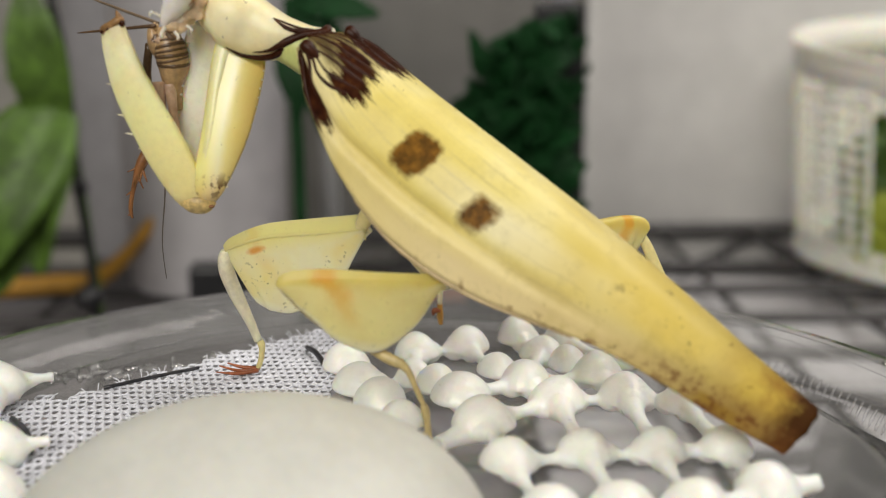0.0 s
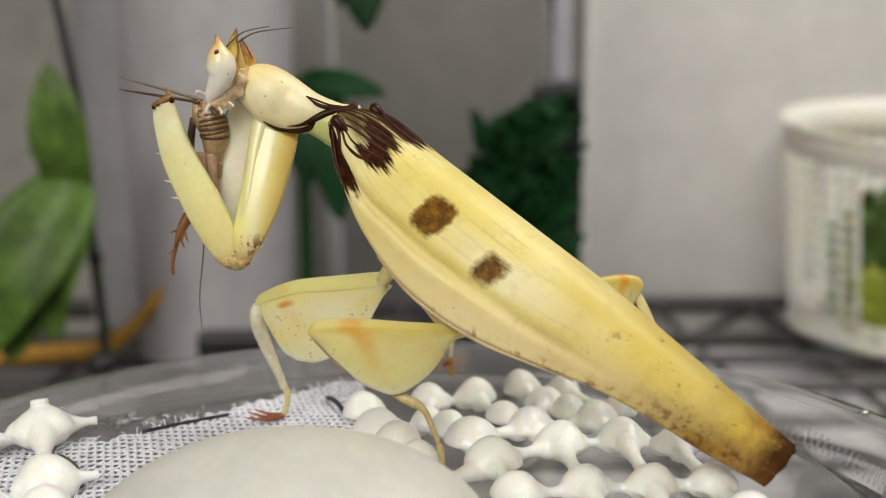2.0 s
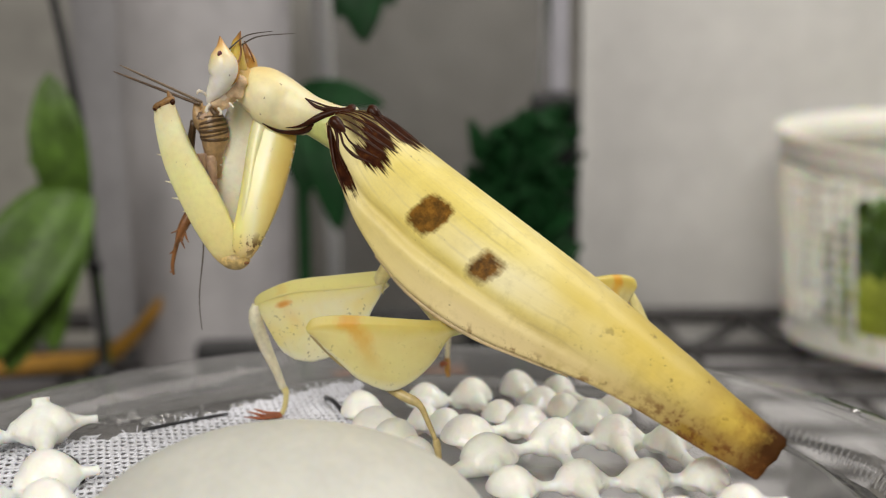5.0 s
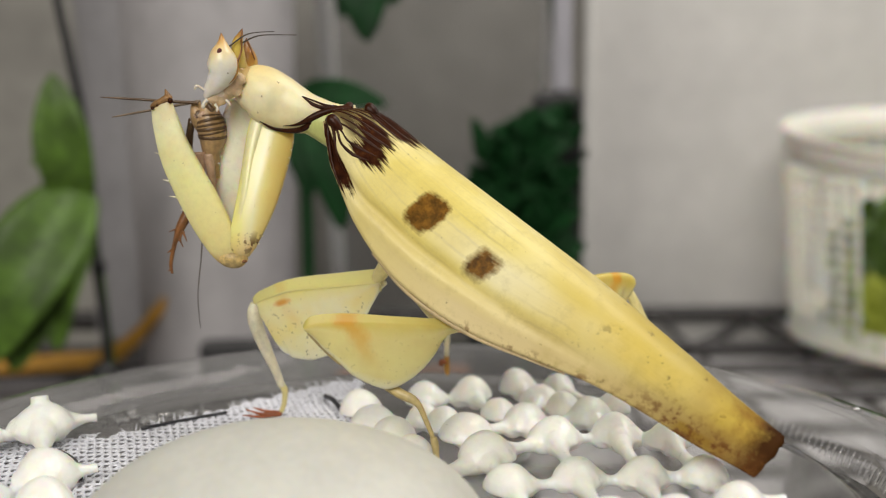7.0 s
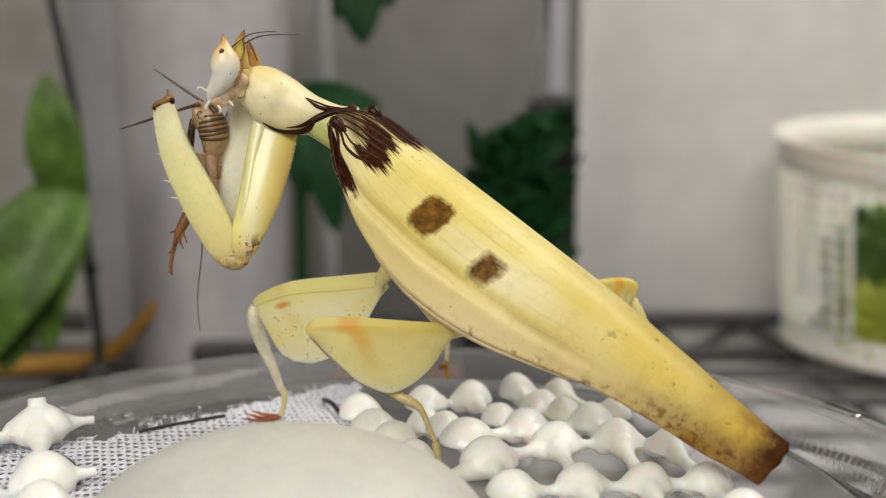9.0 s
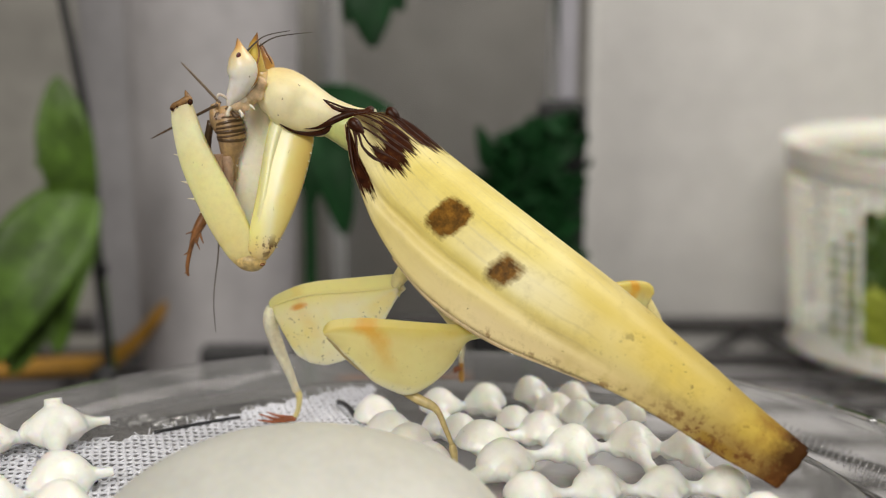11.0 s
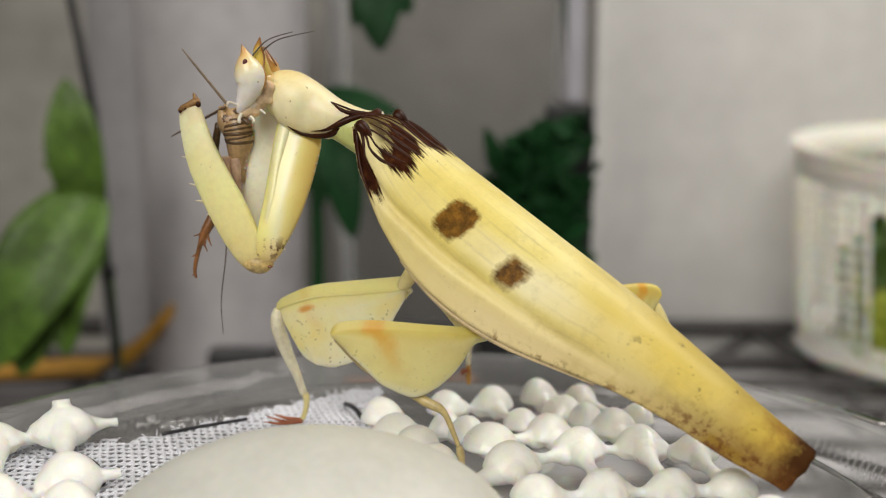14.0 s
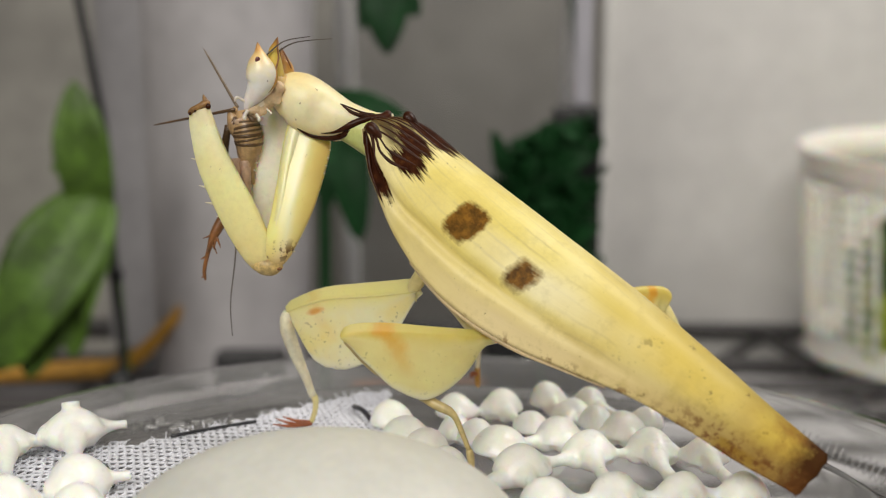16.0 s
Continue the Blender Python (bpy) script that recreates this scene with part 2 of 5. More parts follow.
def wing_skin():
    """Pale yellow wing with brown shoulder streaks, two brown spots, a brown tip and small specks; u runs along, v across."""
    b = Nodes("pale_yellow_wing")
    uv = b.add("ShaderNodeUVMap").outputs[0]
    sep = b.add("ShaderNodeSeparateXYZ")
    b.link(uv, sep.inputs[0])
    u, v = sep.outputs[0], sep.outputs[1]
    base = b.ramp(b.noise(110, 5, 0.6), [(0.3, (0.75, 0.605, 0.155)), (0.5, (0.835, 0.70, 0.20)), (0.7, (0.89, 0.78, 0.29))])
    long = b.add("ShaderNodeMapping")
    long.inputs["Scale"].default_value = (7, 46, 1)
    b.link(uv, long.inputs[0])
    veins = b.noise(1.0, 4, 0.6, long.outputs[0])
    base = b.mix(1.0, base, b.ramp(veins, [(0.3, (0.965, 0.95, 0.90)), (0.6, (1, 1, 1))]), "MULTIPLY")
    fan = b.add("ShaderNodeMapping")
    fan.inputs["Scale"].default_value = (8, 75, 1)
    b.link(uv, fan.inputs[0])
    finger = b.math("SUBTRACT", b.noise(1.0, 3, 0.65, fan.outputs[0]), 0.5)
    # net of small cells between the veins
    cells = b.add("ShaderNodeTexVoronoi")
    cells.feature = "DISTANCE_TO_EDGE"
    cells.inputs["Scale"].default_value = 1.0
    web = b.add("ShaderNodeMapping")
    web.inputs["Scale"].default_value = (70, 40, 1)
    b.link(uv, web.inputs[0])
    b.link(web.outputs[0], cells.inputs["Vector"])
    net = b.ramp(cells.outputs["Distance"], [(0.0, 1.0), (0.09, 0.0)])
    base = b.mix(b.math("MULTIPLY", net, b.ramp(b.noise(70, 3), [(0.4, 0.05), (0.65, 0.28)])), base, (0.62, 0.52, 0.20))
    cloud = b.noise(55, 3, 0.55)
    base = b.mix(b.ramp(cloud, [(0.40, 0.0), (0.66, 0.8)]), base, (0.93, 0.85, 0.48))
    base = b.mix(b.ramp(b.noise(75, 4, 0.6), [(0.55, 0.0), (0.75, 0.4)]), base, (0.72, 0.61, 0.17))
    # faint long veins and greyish dust between them
    lines = b.math("SINE", b.math("ADD", b.math("MULTIPLY", v, 64.0), b.math("ADD", b.math("MULTIPLY", u, 7.0), b.math("MULTIPLY", b.math("SUBTRACT", b.noise(120, 3), 0.5), 7.0))))
    thin = b.math("MULTIPLY", b.ramp(lines, [(0.80, 0.0), (0.97, 1.0)]), b.ramp(b.noise(150, 3), [(0.42, 0.0), (0.66, 0.38)]))
    base = b.mix(thin, base, (0.50, 0.41, 0.17))
    # pale streak past the spots: the wing's sheen painted into its colour
    streak = b.math("MULTIPLY", b.ramp(v, [(0.20, 0.0), (0.27, 1.0), (0.36, 1.0), (0.46, 0.0)]), b.ramp(u, [(0.28, 0.0), (0.36, 1.0), (0.5, 1.0), (0.66, 0.0)]))
    base = b.mix(b.math("MULTIPLY", streak, b.ramp(cloud, [(0.3, 0.25), (0.6, 0.7)])), base, (0.92, 0.86, 0.58))
    # paler costal field along the near edge, with a dusty underside
    base = b.mix(b.math("MULTIPLY", b.ramp(v, [(0.07, 0.75), (0.22, 0.0)]), b.ramp(u, [(0.18, 0.35), (0.45, 1.0)])), base, (0.86, 0.71, 0.44))
    dust = b.math("MULTIPLY", b.ramp(b.noise(420, 5, 0.75), [(0.52, 0.0), (0.72, 1.0)]), b.ramp(u, [(0.3, 0.12), (0.75, 0.6)]))
    base = b.mix(dust, base, (0.42, 0.34, 0.13))
    speck = b.ramp(b.noise(2600, 2, 0.5), [(0.735, 0.0), (0.775, 1.0)])
    base = b.mix(b.math("MULTIPLY", speck, 0.7), base, (0.14, 0.07, 0.012))
    brown = b.ramp(b.noise(1300, 4, 0.7), [(0.34, (0.055, 0.016, 0.003)), (0.50, (0.13, 0.048, 0.006)), (0.68, (0.26, 0.11, 0.013))])
    fray = b.math("MULTIPLY", b.math("SUBTRACT", veins, 0.5), 1.0)
    grit = b.math("MULTIPLY", b.math("SUBTRACT", b.noise(1100, 4, 0.7), 0.5), 1.0)

    def spot(cu, cv, ru, rv, soft, ragged):
        du = b.math("DIVIDE", b.math("SUBTRACT", b.math("SUBTRACT", u, cu), b.math("MULTIPLY", b.math("SUBTRACT", v, cv), 0.04)), ru)
        dv = b.math("DIVIDE", b.math("SUBTRACT", v, cv), rv)
        d = b.math("SQRT", b.math("ADD", b.math("POWER", b.math("ABSOLUTE", du), 4.0), b.math("POWER", b.math("ABSOLUTE", dv), 4.0)))
        d = b.math("ADD", d, b.math("ADD", b.math("MULTIPLY", grit, ragged), b.math("MULTIPLY", finger, 0.5)))
        return b.math("DIVIDE", b.math("SUBTRACT", 1.0, d), soft, clamp=True)

    pig = 0.0
    dark = b.ramp(b.noise(1400, 4, 0.7), [(0.35, (0.020, 0.006, 0.003)), (0.55, (0.042, 0.012, 0.005)), (0.76, (0.095, 0.032, 0.009))])
    for cu, cv, ru, rv, soft, ragged in SPOTS:
        mask = spot(cu, cv, ru, rv, soft, ragged)
        base = b.mix(b.math("MULTIPLY", mask, 0.95), base, brown)
        pig = b.math("MAXIMUM", pig, mask)

    def fringe(side, ends, starts, soft):
        """Pigment between two lines across the wing, fraying into fingers along the veins."""
        near, far = side
        inside = b.ramp(b.math("ADD", v, b.math("MULTIPLY", grit, 0.02)), [(near[0], 0.0), (near[1], 1.0), (far[0], 1.0), (far[1], 0.0)])
        w = b.math("ADD", u, b.math("ADD", b.math("MULTIPLY", finger, 0.095), b.math("MULTIPLY", grit, 0.034)))
        stop = b.math("DIVIDE", b.math("SUBTRACT", b.ramp(v, ends), w), soft, clamp=True)
        go = b.math("DIVIDE", b.math("SUBTRACT", w, b.ramp(v, starts)), 0.012, clamp=True)
        return b.math("MULTIPLY", b.math("MULTIPLY", stop, go), b.ramp(inside, [(0.25, 0.0), (0.75, 1.0)]))

    for side, ends, starts, soft in FRINGES:
        mask = fringe(side, ends, starts, soft)
        base = b.mix(mask, base, dark)
        pig = b.math("MAXIMUM", pig, mask)
    # olive stain at the wing's root, darkest between the streaks
    root = b.ramp(b.math("ADD", u, b.math("MULTIPLY", b.math("ADD", grit, fray), 0.06)), [(0.10, 0.92), (0.145, 0.0)])
    root = b.math("MULTIPLY", root, b.ramp(v, [(0.25, 0.15), (0.36, 1.0)]))
    stain = b.math("MULTIPLY", root, b.math("SUBTRACT", 1.0, pig))
    pig = b.math("MAXIMUM", pig, root)
    base = b.mix(stain, base, b.ramp(b.math("ADD", finger, 0.16), [(0.02, (0.17, 0.078, 0.010)), (0.07, (0.055, 0.019, 0.005)), (0.12, (0.022, 0.007, 0.004))]))
    base = b.mix(b.ramp(u, [(0.45, 0.0), (0.90, 0.85)]), base, (0.58, 0.42, 0.075))
    base = b.mix(b.math("MULTIPLY", b.math("MULTIPLY", b.ramp(u, [(0.45, 0.0), (0.72, 0.65)]), b.ramp(v, [(0.16, 0.0), (0.30, 1.0)])), b.ramp(b.noise(90, 3), [(0.35, 0.2), (0.65, 1.0)])), base, (0.76, 0.56, 0.07))
    base = b.mix(b.math("MULTIPLY", b.ramp(u, [(0.5, 0.0), (0.85, 0.85)]), b.math("MULTIPLY", b.ramp(v, [(0.42, 0.0), (0.66, 0.95)]), b.ramp(b.noise(140, 4, 0.6), [(0.35, 0.55), (0.6, 1.0)]))), base, (0.44, 0.33, 0.055))
    blots = b.math("MULTIPLY", b.ramp(b.noise(850, 3, 0.6), [(0.64, 0.0), (0.70, 0.75)]), b.ramp(u, [(0.55, 0.0), (0.75, 1.0)]))
    base = b.mix(blots, base, (0.17, 0.11, 0.02))
    blotch = b.math("MULTIPLY", b.ramp(b.noise(160, 4, 0.65), [(0.53, 0.0), (0.75, 0.45)]), b.ramp(u, [(0.35, 0.2), (0.75, 1.0)]))
    base = b.mix(blotch, base, (0.44, 0.315, 0.05))
    base = b.mix(b.math("MULTIPLY", b.ramp(u, [(0.83, 0.0), (0.93, 0.9)]), b.ramp(b.noise(200, 4), [(0.38, 0.3), (0.58, 1.0)])), base, (0.22, 0.085, 0.016))
    tip = b.math("DIVIDE", b.math("ADD", b.math("SUBTRACT", u, 0.938), b.math("ADD", b.math("MULTIPLY", grit, 0.05), b.math("MULTIPLY", fray, 0.012))), 0.04, clamp=True)
    base = b.mix(b.math("MULTIPLY", tip, 0.97), base, (0.045, 0.014, 0.006))
    grime = b.math("MULTIPLY", b.ramp(b.noise(480, 5, 0.65), [(0.60, 0.0), (0.74, 1.0)]), b.ramp(u, [(0.70, 0.0), (0.92, 0.5)]))
    base = b.mix(grime, base, (0.20, 0.115, 0.03))
    rim = b.math("MULTIPLY", b.ramp(b.noise(700, 4, 0.7), [(0.52, 0.0), (0.62, 0.8)]), b.math("MULTIPLY", b.ramp(v, [(0.015, 1.0), (0.05, 0.0)]), b.ramp(u, [(0.35, 0.0), (0.5, 1.0)])))
    base = b.mix(rim, base, (0.24, 0.12, 0.04))
    under = b.math("MULTIPLY", b.ramp(u, [(0.68, 0.0), (0.84, 1.0)]), b.ramp(b.math("ADD", v, b.math("MULTIPLY", b.math("SUBTRACT", b.noise(200, 3), 0.5), 0.5)), [(0.08, 1.0), (0.30, 0.0)]))
    base = b.mix(b.math("MULTIPLY", under, b.ramp(grit, [(0.0, 0.4), (0.12, 1.0)])), base, (0.17, 0.07, 0.02))
    pig = b.math("MAXIMUM", pig, b.math("MAXIMUM", tip, b.ramp(u, [(0.80, 0.0), (0.93, 0.8)])))
    b.set(Base_Color=base, Roughness=b.math("ADD", b.math("MULTIPLY", b.noise(500), 0.25), b.math("ADD", 0.30, b.math("MULTIPLY", pig, 0.3))), Specular_IOR_Level=b.math("SUBTRACT", 0.30, b.math("MULTIPLY", pig, 0.27)))
    b.bump(b.mix(0.4, veins, b.noise(1500, 3)), 0.22, 0.00012)
    return b.m


SPOTS = [(0.297, 0.352, 0.033, 0.140, 0.40, 0.9), (0.433, 0.308, 0.030, 0.108, 0.7, 1.1), (0.885, 0.06, 0.05, 0.06, 0.8, 1.6)]
# each: the band across the wing, where the pigment stops and starts along it, and the softness of its end
FRINGES = [(((0.225, 0.255), (0.58, 0.63)), [(0.25, 0.158), (0.32, 0.186), (0.39, 0.190), (0.45, 0.166), (0.54, 0.178), (0.60, 0.150)], [(0.25, 0.098), (0.35, 0.112), (0.42, 0.095), (0.50, 0.068), (0.60, 0.052)], 0.012),
           (((0.0, 0.002), (0.10, 0.13)), [(0.0, 0.15), (0.07, 0.172), (0.13, 0.12)], [(0.0, 0.03), (1.0, 0.03)], 0.014),
           (((0.61, 0.66), (0.97, 1.0)), [(0.66, 0.17), (0.74, 0.198), (0.9, 0.19)], [(0.66, 0.072), (0.80, 0.045)], 0.012)]
WING = wing_skin()


def lobe_skin(name, body, rim, wash, smudge, tail, specks):
    """Thin see-through leg lobe: a yellower band along the top, an orange smudge near the knee and dark specks; u runs along, v down."""
    b = Nodes(name)
    uv = b.add("ShaderNodeUVMap").outputs[0]
    sep = b.add("ShaderNodeSeparateXYZ")
    b.link(uv, sep.inputs[0])
    u, v = sep.outputs[0], sep.outputs[1]
    soft = b.math("MULTIPLY", b.math("SUBTRACT", b.noise(260, 4, 0.6), 0.5), 0.22)
    us, vs = b.math("ADD", u, soft), b.math("ADD", v, soft)
    base = b.ramp(b.noise(170, 4, 0.6), [(0.3, tuple(c * 0.93 for c in body)), (0.7, body)])
    # stained patches, pale lower margin and yellow upper band
    base = b.mix(b.math("MULTIPLY", b.ramp(b.noise(120, 4, 0.6), [(0.42, 0.0), (0.62, 0.8)]), b.ramp(vs, [(0.12, 0.3), (0.35, 1.0), (0.85, 0.8), (0.98, 0.0)])), base, wash)
    base = b.mix(b.ramp(vs, [(0.84, 0.0), (0.99, 0.75)]), base, (0.95, 0.91, 0.66))
    base = b.mix(b.ramp(vs, [(0.02, 0.95), (0.10, 0.55), (0.22, 0.0)]), base, rim)
    cu, cv, ru, rv = smudge
    du = b.math("DIVIDE", b.math("SUBTRACT", us, cu), ru)
    dv = b.math("DIVIDE", b.math("SUBTRACT", v, cv), rv)
    d = b.math("SQRT", b.math("ADD", b.math("MULTIPLY", du, du), b.math("MULTIPLY", dv, dv)))
    base = b.mix(b.ramp(d, [(0.35, 0.8), (1.1, 0.0)]), base, (0.74, 0.28, 0.02))
    # the smudge trails off downwards
    slant = b.math("ABSOLUTE", b.math("SUBTRACT", b.math("ADD", us, b.math("MULTIPLY", v, 0.16)), cu))
    trail = b.math("MULTIPLY", b.ramp(slant, [(0.015, 1.0), (0.075, 0.0)]), b.ramp(v, [(0.05, tail), (0.35, tail * 0.6), (0.75, 0.0)]))
    base = b.mix(trail, base, (0.80, 0.46, 0.06))
    speck = b.ramp(b.noise(2300, 2, 0.5), [(0.64, 0.0), (0.70, 1.0)])
    base = b.mix(b.math("MULTIPLY", speck, b.math("MULTIPLY", b.ramp(b.noise(150, 3), [(0.42, 0.0), (0.60, specks)]), b.ramp(v, [(0.1, 0.15), (0.6, 1.0)]))), base, (0.13, 0.10, 0.03))
    thin = b.add("ShaderNodeBsdfTranslucent")
    b.link(base, thin.inputs[0])
    b.set(Base_Color=base, Roughness=0.42, Subsurface_Weight=0.5, Subsurface_Radius=(0.0018, 0.0014, 0.0006), Subsurface_Scale=1.0)
    b.bump(b.mix(0.5, b.noise(900, 3), b.noise(240, 3)), 0.3, 0.00014)
    m = b.add("ShaderNodeMixShader")
    m.inputs[0].default_value = 0.22
    b.link(b.bsdf.outputs[0], m.inputs[1])
    b.link(thin.outputs[0], m.inputs[2])
    b.link(m.outputs[0], b.out.inputs["Surface"])
    return b.m


def graded(name, stops, rough=0.32, axis="Z"):
    """Cuticle whose colour runs along the part, with grain."""
    b = Nodes(name)
    sep = b.add("ShaderNodeSeparateXYZ")
    b.link(b.coords("Generated"), sep.inputs[0])
    at = b.math("ADD", sep.outputs[axis], b.math("MULTIPLY", b.math("SUBTRACT", b.noise(700, 4), 0.5), 0.16))
    col = b.mix(1.0, b.ramp(at, stops), b.ramp(b.noise(1600, 3), [(0.3, 0.94), (0.6, 1.0)]), "MULTIPLY")
    blot = b.ramp(b.noise(260, 4, 0.6), [(0.52, 0.0), (0.74, 0.4)])
    col = b.mix(blot, col, b.mix(1.0, col, (0.92, 0.78, 0.55), "MULTIPLY"))
    fleck = b.ramp(b.noise(2200, 2, 0.5), [(0.74, 0.0), (0.78, 0.55)])
    col = b.mix(fleck, col, (0.16, 0.07, 0.015))
    b.set(Base_Color=col, Roughness=rough, Coat_Weight=0.2, Coat_Roughness=0.2, Subsurface_Weight=0.35, Subsurface_Radius=(0.0016, 0.0012, 0.0005), Subsurface_Scale=1.0)
    b.bump(b.mix(0.5, b.noise(1500, 3), b.noise(450, 3)), 0.3, 0.00012)
    return b.m


def coxa_skin():
    """Yellow foreleg segment: a pale near facet, an amber far edge with its shade painted in, and brown freckles at the
    elbow.
    """
    b = Nodes("yellow_coxa")
    sep = b.add("ShaderNodeSeparateXYZ")
    b.link(b.coords("Generated"), sep.inputs[0])
    x, z = sep.outputs[0], sep.outputs[2]
    soft = b.math("MULTIPLY", b.math("SUBTRACT", b.noise(420, 4), 0.5), 0.14)
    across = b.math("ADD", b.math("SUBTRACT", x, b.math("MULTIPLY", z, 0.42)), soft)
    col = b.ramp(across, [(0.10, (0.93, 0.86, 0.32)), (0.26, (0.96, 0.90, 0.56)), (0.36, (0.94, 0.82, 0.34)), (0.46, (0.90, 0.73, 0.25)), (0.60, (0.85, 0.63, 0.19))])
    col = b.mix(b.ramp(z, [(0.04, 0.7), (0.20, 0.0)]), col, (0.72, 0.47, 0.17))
    spots = b.math("MULTIPLY", b.ramp(b.noise(1500, 3, 0.6), [(0.53, 0.0), (0.60, 1.0)]), b.ramp(z, [(0.03, 0.4), (0.10, 1.0), (0.20, 0.0)]))
    col = b.mix(spots, col, (0.14, 0.06, 0.015))
    fleck = b.ramp(b.noise(2200, 2, 0.5), [(0.73, 0.0), (0.77, 0.6)])
    col = b.mix(fleck, col, (0.16, 0.07, 0.015))
    b.set(Base_Color=col, Roughness=0.3, Coat_Weight=0.25, Coat_Roughness=0.2, Subsurface_Weight=0.35, Subsurface_Radius=(0.0016, 0.0012, 0.0005), Subsurface_Scale=1.0)
    b.bump(b.mix(0.5, b.noise(1500, 3), b.noise(450, 3)), 0.35, 0.00014)
    return b.m


WAIST = plain("greenish_waist", (0.62, 0.66, 0.24), 0.35, 200, 1800, 0.15, 0.2, 0.00008, sss=0.15)
FACE = plain("pinkish_face", (0.94, 0.83, 0.68), 0.4, 300, 1800, 0.14, 0.3, 0.0001, sss=0.3)
ELBOW = plain("tan_elbow", (0.78, 0.56, 0.22), 0.4, 900, 2500, 0.5, 0.3, 0.0001)
LOBE = lobe_skin("yellow_leg_lobe", (0.92, 0.82, 0.38), (0.76, 0.62, 0.17), (0.76, 0.61, 0.24), (0.665, 0.0, 0.055, 0.07), 0.85, 0.3)
PALE_LOBE = lobe_skin("pale_leg_lobe", (0.98, 0.92, 0.62), (0.94, 0.85, 0.33), (0.94, 0.77, 0.26), (0.70, 0.13, 0.085, 0.06), 0.25, 0.85)
TIBIA = plain("greyish_leg_cuticle", (0.83, 0.78, 0.58), 0.4, 260, 1800, 0.22, 0.2, 0.00008, sss=0.3)
KNEE = plain("tan_brown_knee", (0.34, 0.18, 0.06), 0.45, 700, 2500, 0.6, 0.4, 0.0001)
CHEEK = plain("pinkish_tan_cheek", (0.86, 0.62, 0.38), 0.45, 500, 2200, 0.3, 0.5, 0.00015, sss=0.3)
PUPIL = plain("dark_purple_spot", (0.19, 0.065, 0.065), 0.25, 400, 2500, 0.4)
FEELER = plain("grey_brown_feeler", (0.21, 0.15, 0.095), 0.4, 300, 2500, 0.3)
EYE_SKIN = graded("pearl_to_amber_eye", [(0.0, (0.95, 0.85, 0.78)), (0.35, (0.97, 0.92, 0.86)), (0.55, (0.97, 0.90, 0.74)), (0.69, (0.94, 0.79, 0.48)), (0.82, (0.88, 0.60, 0.26)), (0.91, (0.70, 0.36, 0.10)), (1.0, (0.14, 0.06, 0.02))])
HORN_SKIN = graded("yellow_horn", [(0.0, (0.72, 0.52, 0.16)), (0.6, (0.72, 0.56, 0.12)), (0.85, (0.40, 0.20, 0.03)), (1.0, (0.14, 0.05, 0.01))])
HEAD_SKIN = graded("pinkish_to_amber_head", [(0.0, (0.90, 0.74, 0.56)), (0.55, (0.88, 0.72, 0.48)), (0.85, (0.74, 0.48, 0.16)), (1.0, (0.6, 0.32, 0.07))])
FAR_EYE = graded("amber_far_eye", [(0.0, (0.70, 0.45, 0.14)), (0.6, (0.55, 0.27, 0.06)), (1.0, (0.12, 0.04, 0.01))])
PRO_SKIN = graded("cream_pronotum", [(0.0, (0.91, 0.80, 0.44)), (0.5, (0.94, 0.86, 0.56)), (0.8, (0.92, 0.80, 0.44)), (1.0, (0.86, 0.68, 0.30))], 0.5)
COXA_SKIN = coxa_skin()
FEMUR_SKIN = graded("yellow_forefemur", [(0.0, (0.66, 0.46, 0.17)), (0.10, (0.88, 0.76, 0.33)), (0.5, (0.96, 0.91, 0.43)), (0.85, (0.96, 0.92, 0.56)), (1.0, (0.78, 0.66, 0.38))], 0.33)

# ---- the room, the shelf and what stands behind ----
def build_room():
    bm = bmesh.new()
    box(bm, (0, 640, 300), (3000, 40, 2600))
    solo("wall_north", bm, WALL, (0, 640, -1000), "matt grey painted wall behind the shelf", "wall", kind="structure", smooth=False)
    for name, c, s in (("wall_west", (-1520, -480, 300), (40, 2200, 2600)), ("wall_east", (1520, -480, 300), (40, 2200, 2600)),
                       ("wall_south", (0, -1600, 300), (3000, 40, 2600))):
        bm = bmesh.new()
        box(bm, c, s)
        solo(name, bm, ROOM, (c[0], c[1], -1000), "plain pale painted room wall", "wall", kind="structure", smooth=False)
    bm = bmesh.new()
    box(bm, (0, -480, -1020), (3080, 2300, 40))
    solo("floor", bm, BASE, (0, -480, -1040), "plain grey room floor", "floor", kind="structure", smooth=False)
    bm = bmesh.new()
    box(bm, (0, -480, 1620), (3080, 2300, 40))
    solo("ceiling", bm, BOARD, (0, -480, 1600), "plain white room ceiling", "ceiling", kind="structure", smooth=False)


def build_board():
    panel = thing("white_panel", (262.5, 453, 14), "upright white panel standing at the back of the shelf", "panel")
    bm = bmesh.new()
    box(bm, (262.5, 453, 232), (404, 10, 436), bevel=2)
    sharp(part("sheet", bm, BOARD, panel))
    # the panel's lit edge, put in as a slightly paler strip
    bm = bmesh.new()
    box(bm, (61.6, 446.5, 252), (3.4, 3, 394), bevel=0.8)
    sharp(part("lit_edge", bm, EDGE, panel, "thin paler strip added for the panel's lit edge"))


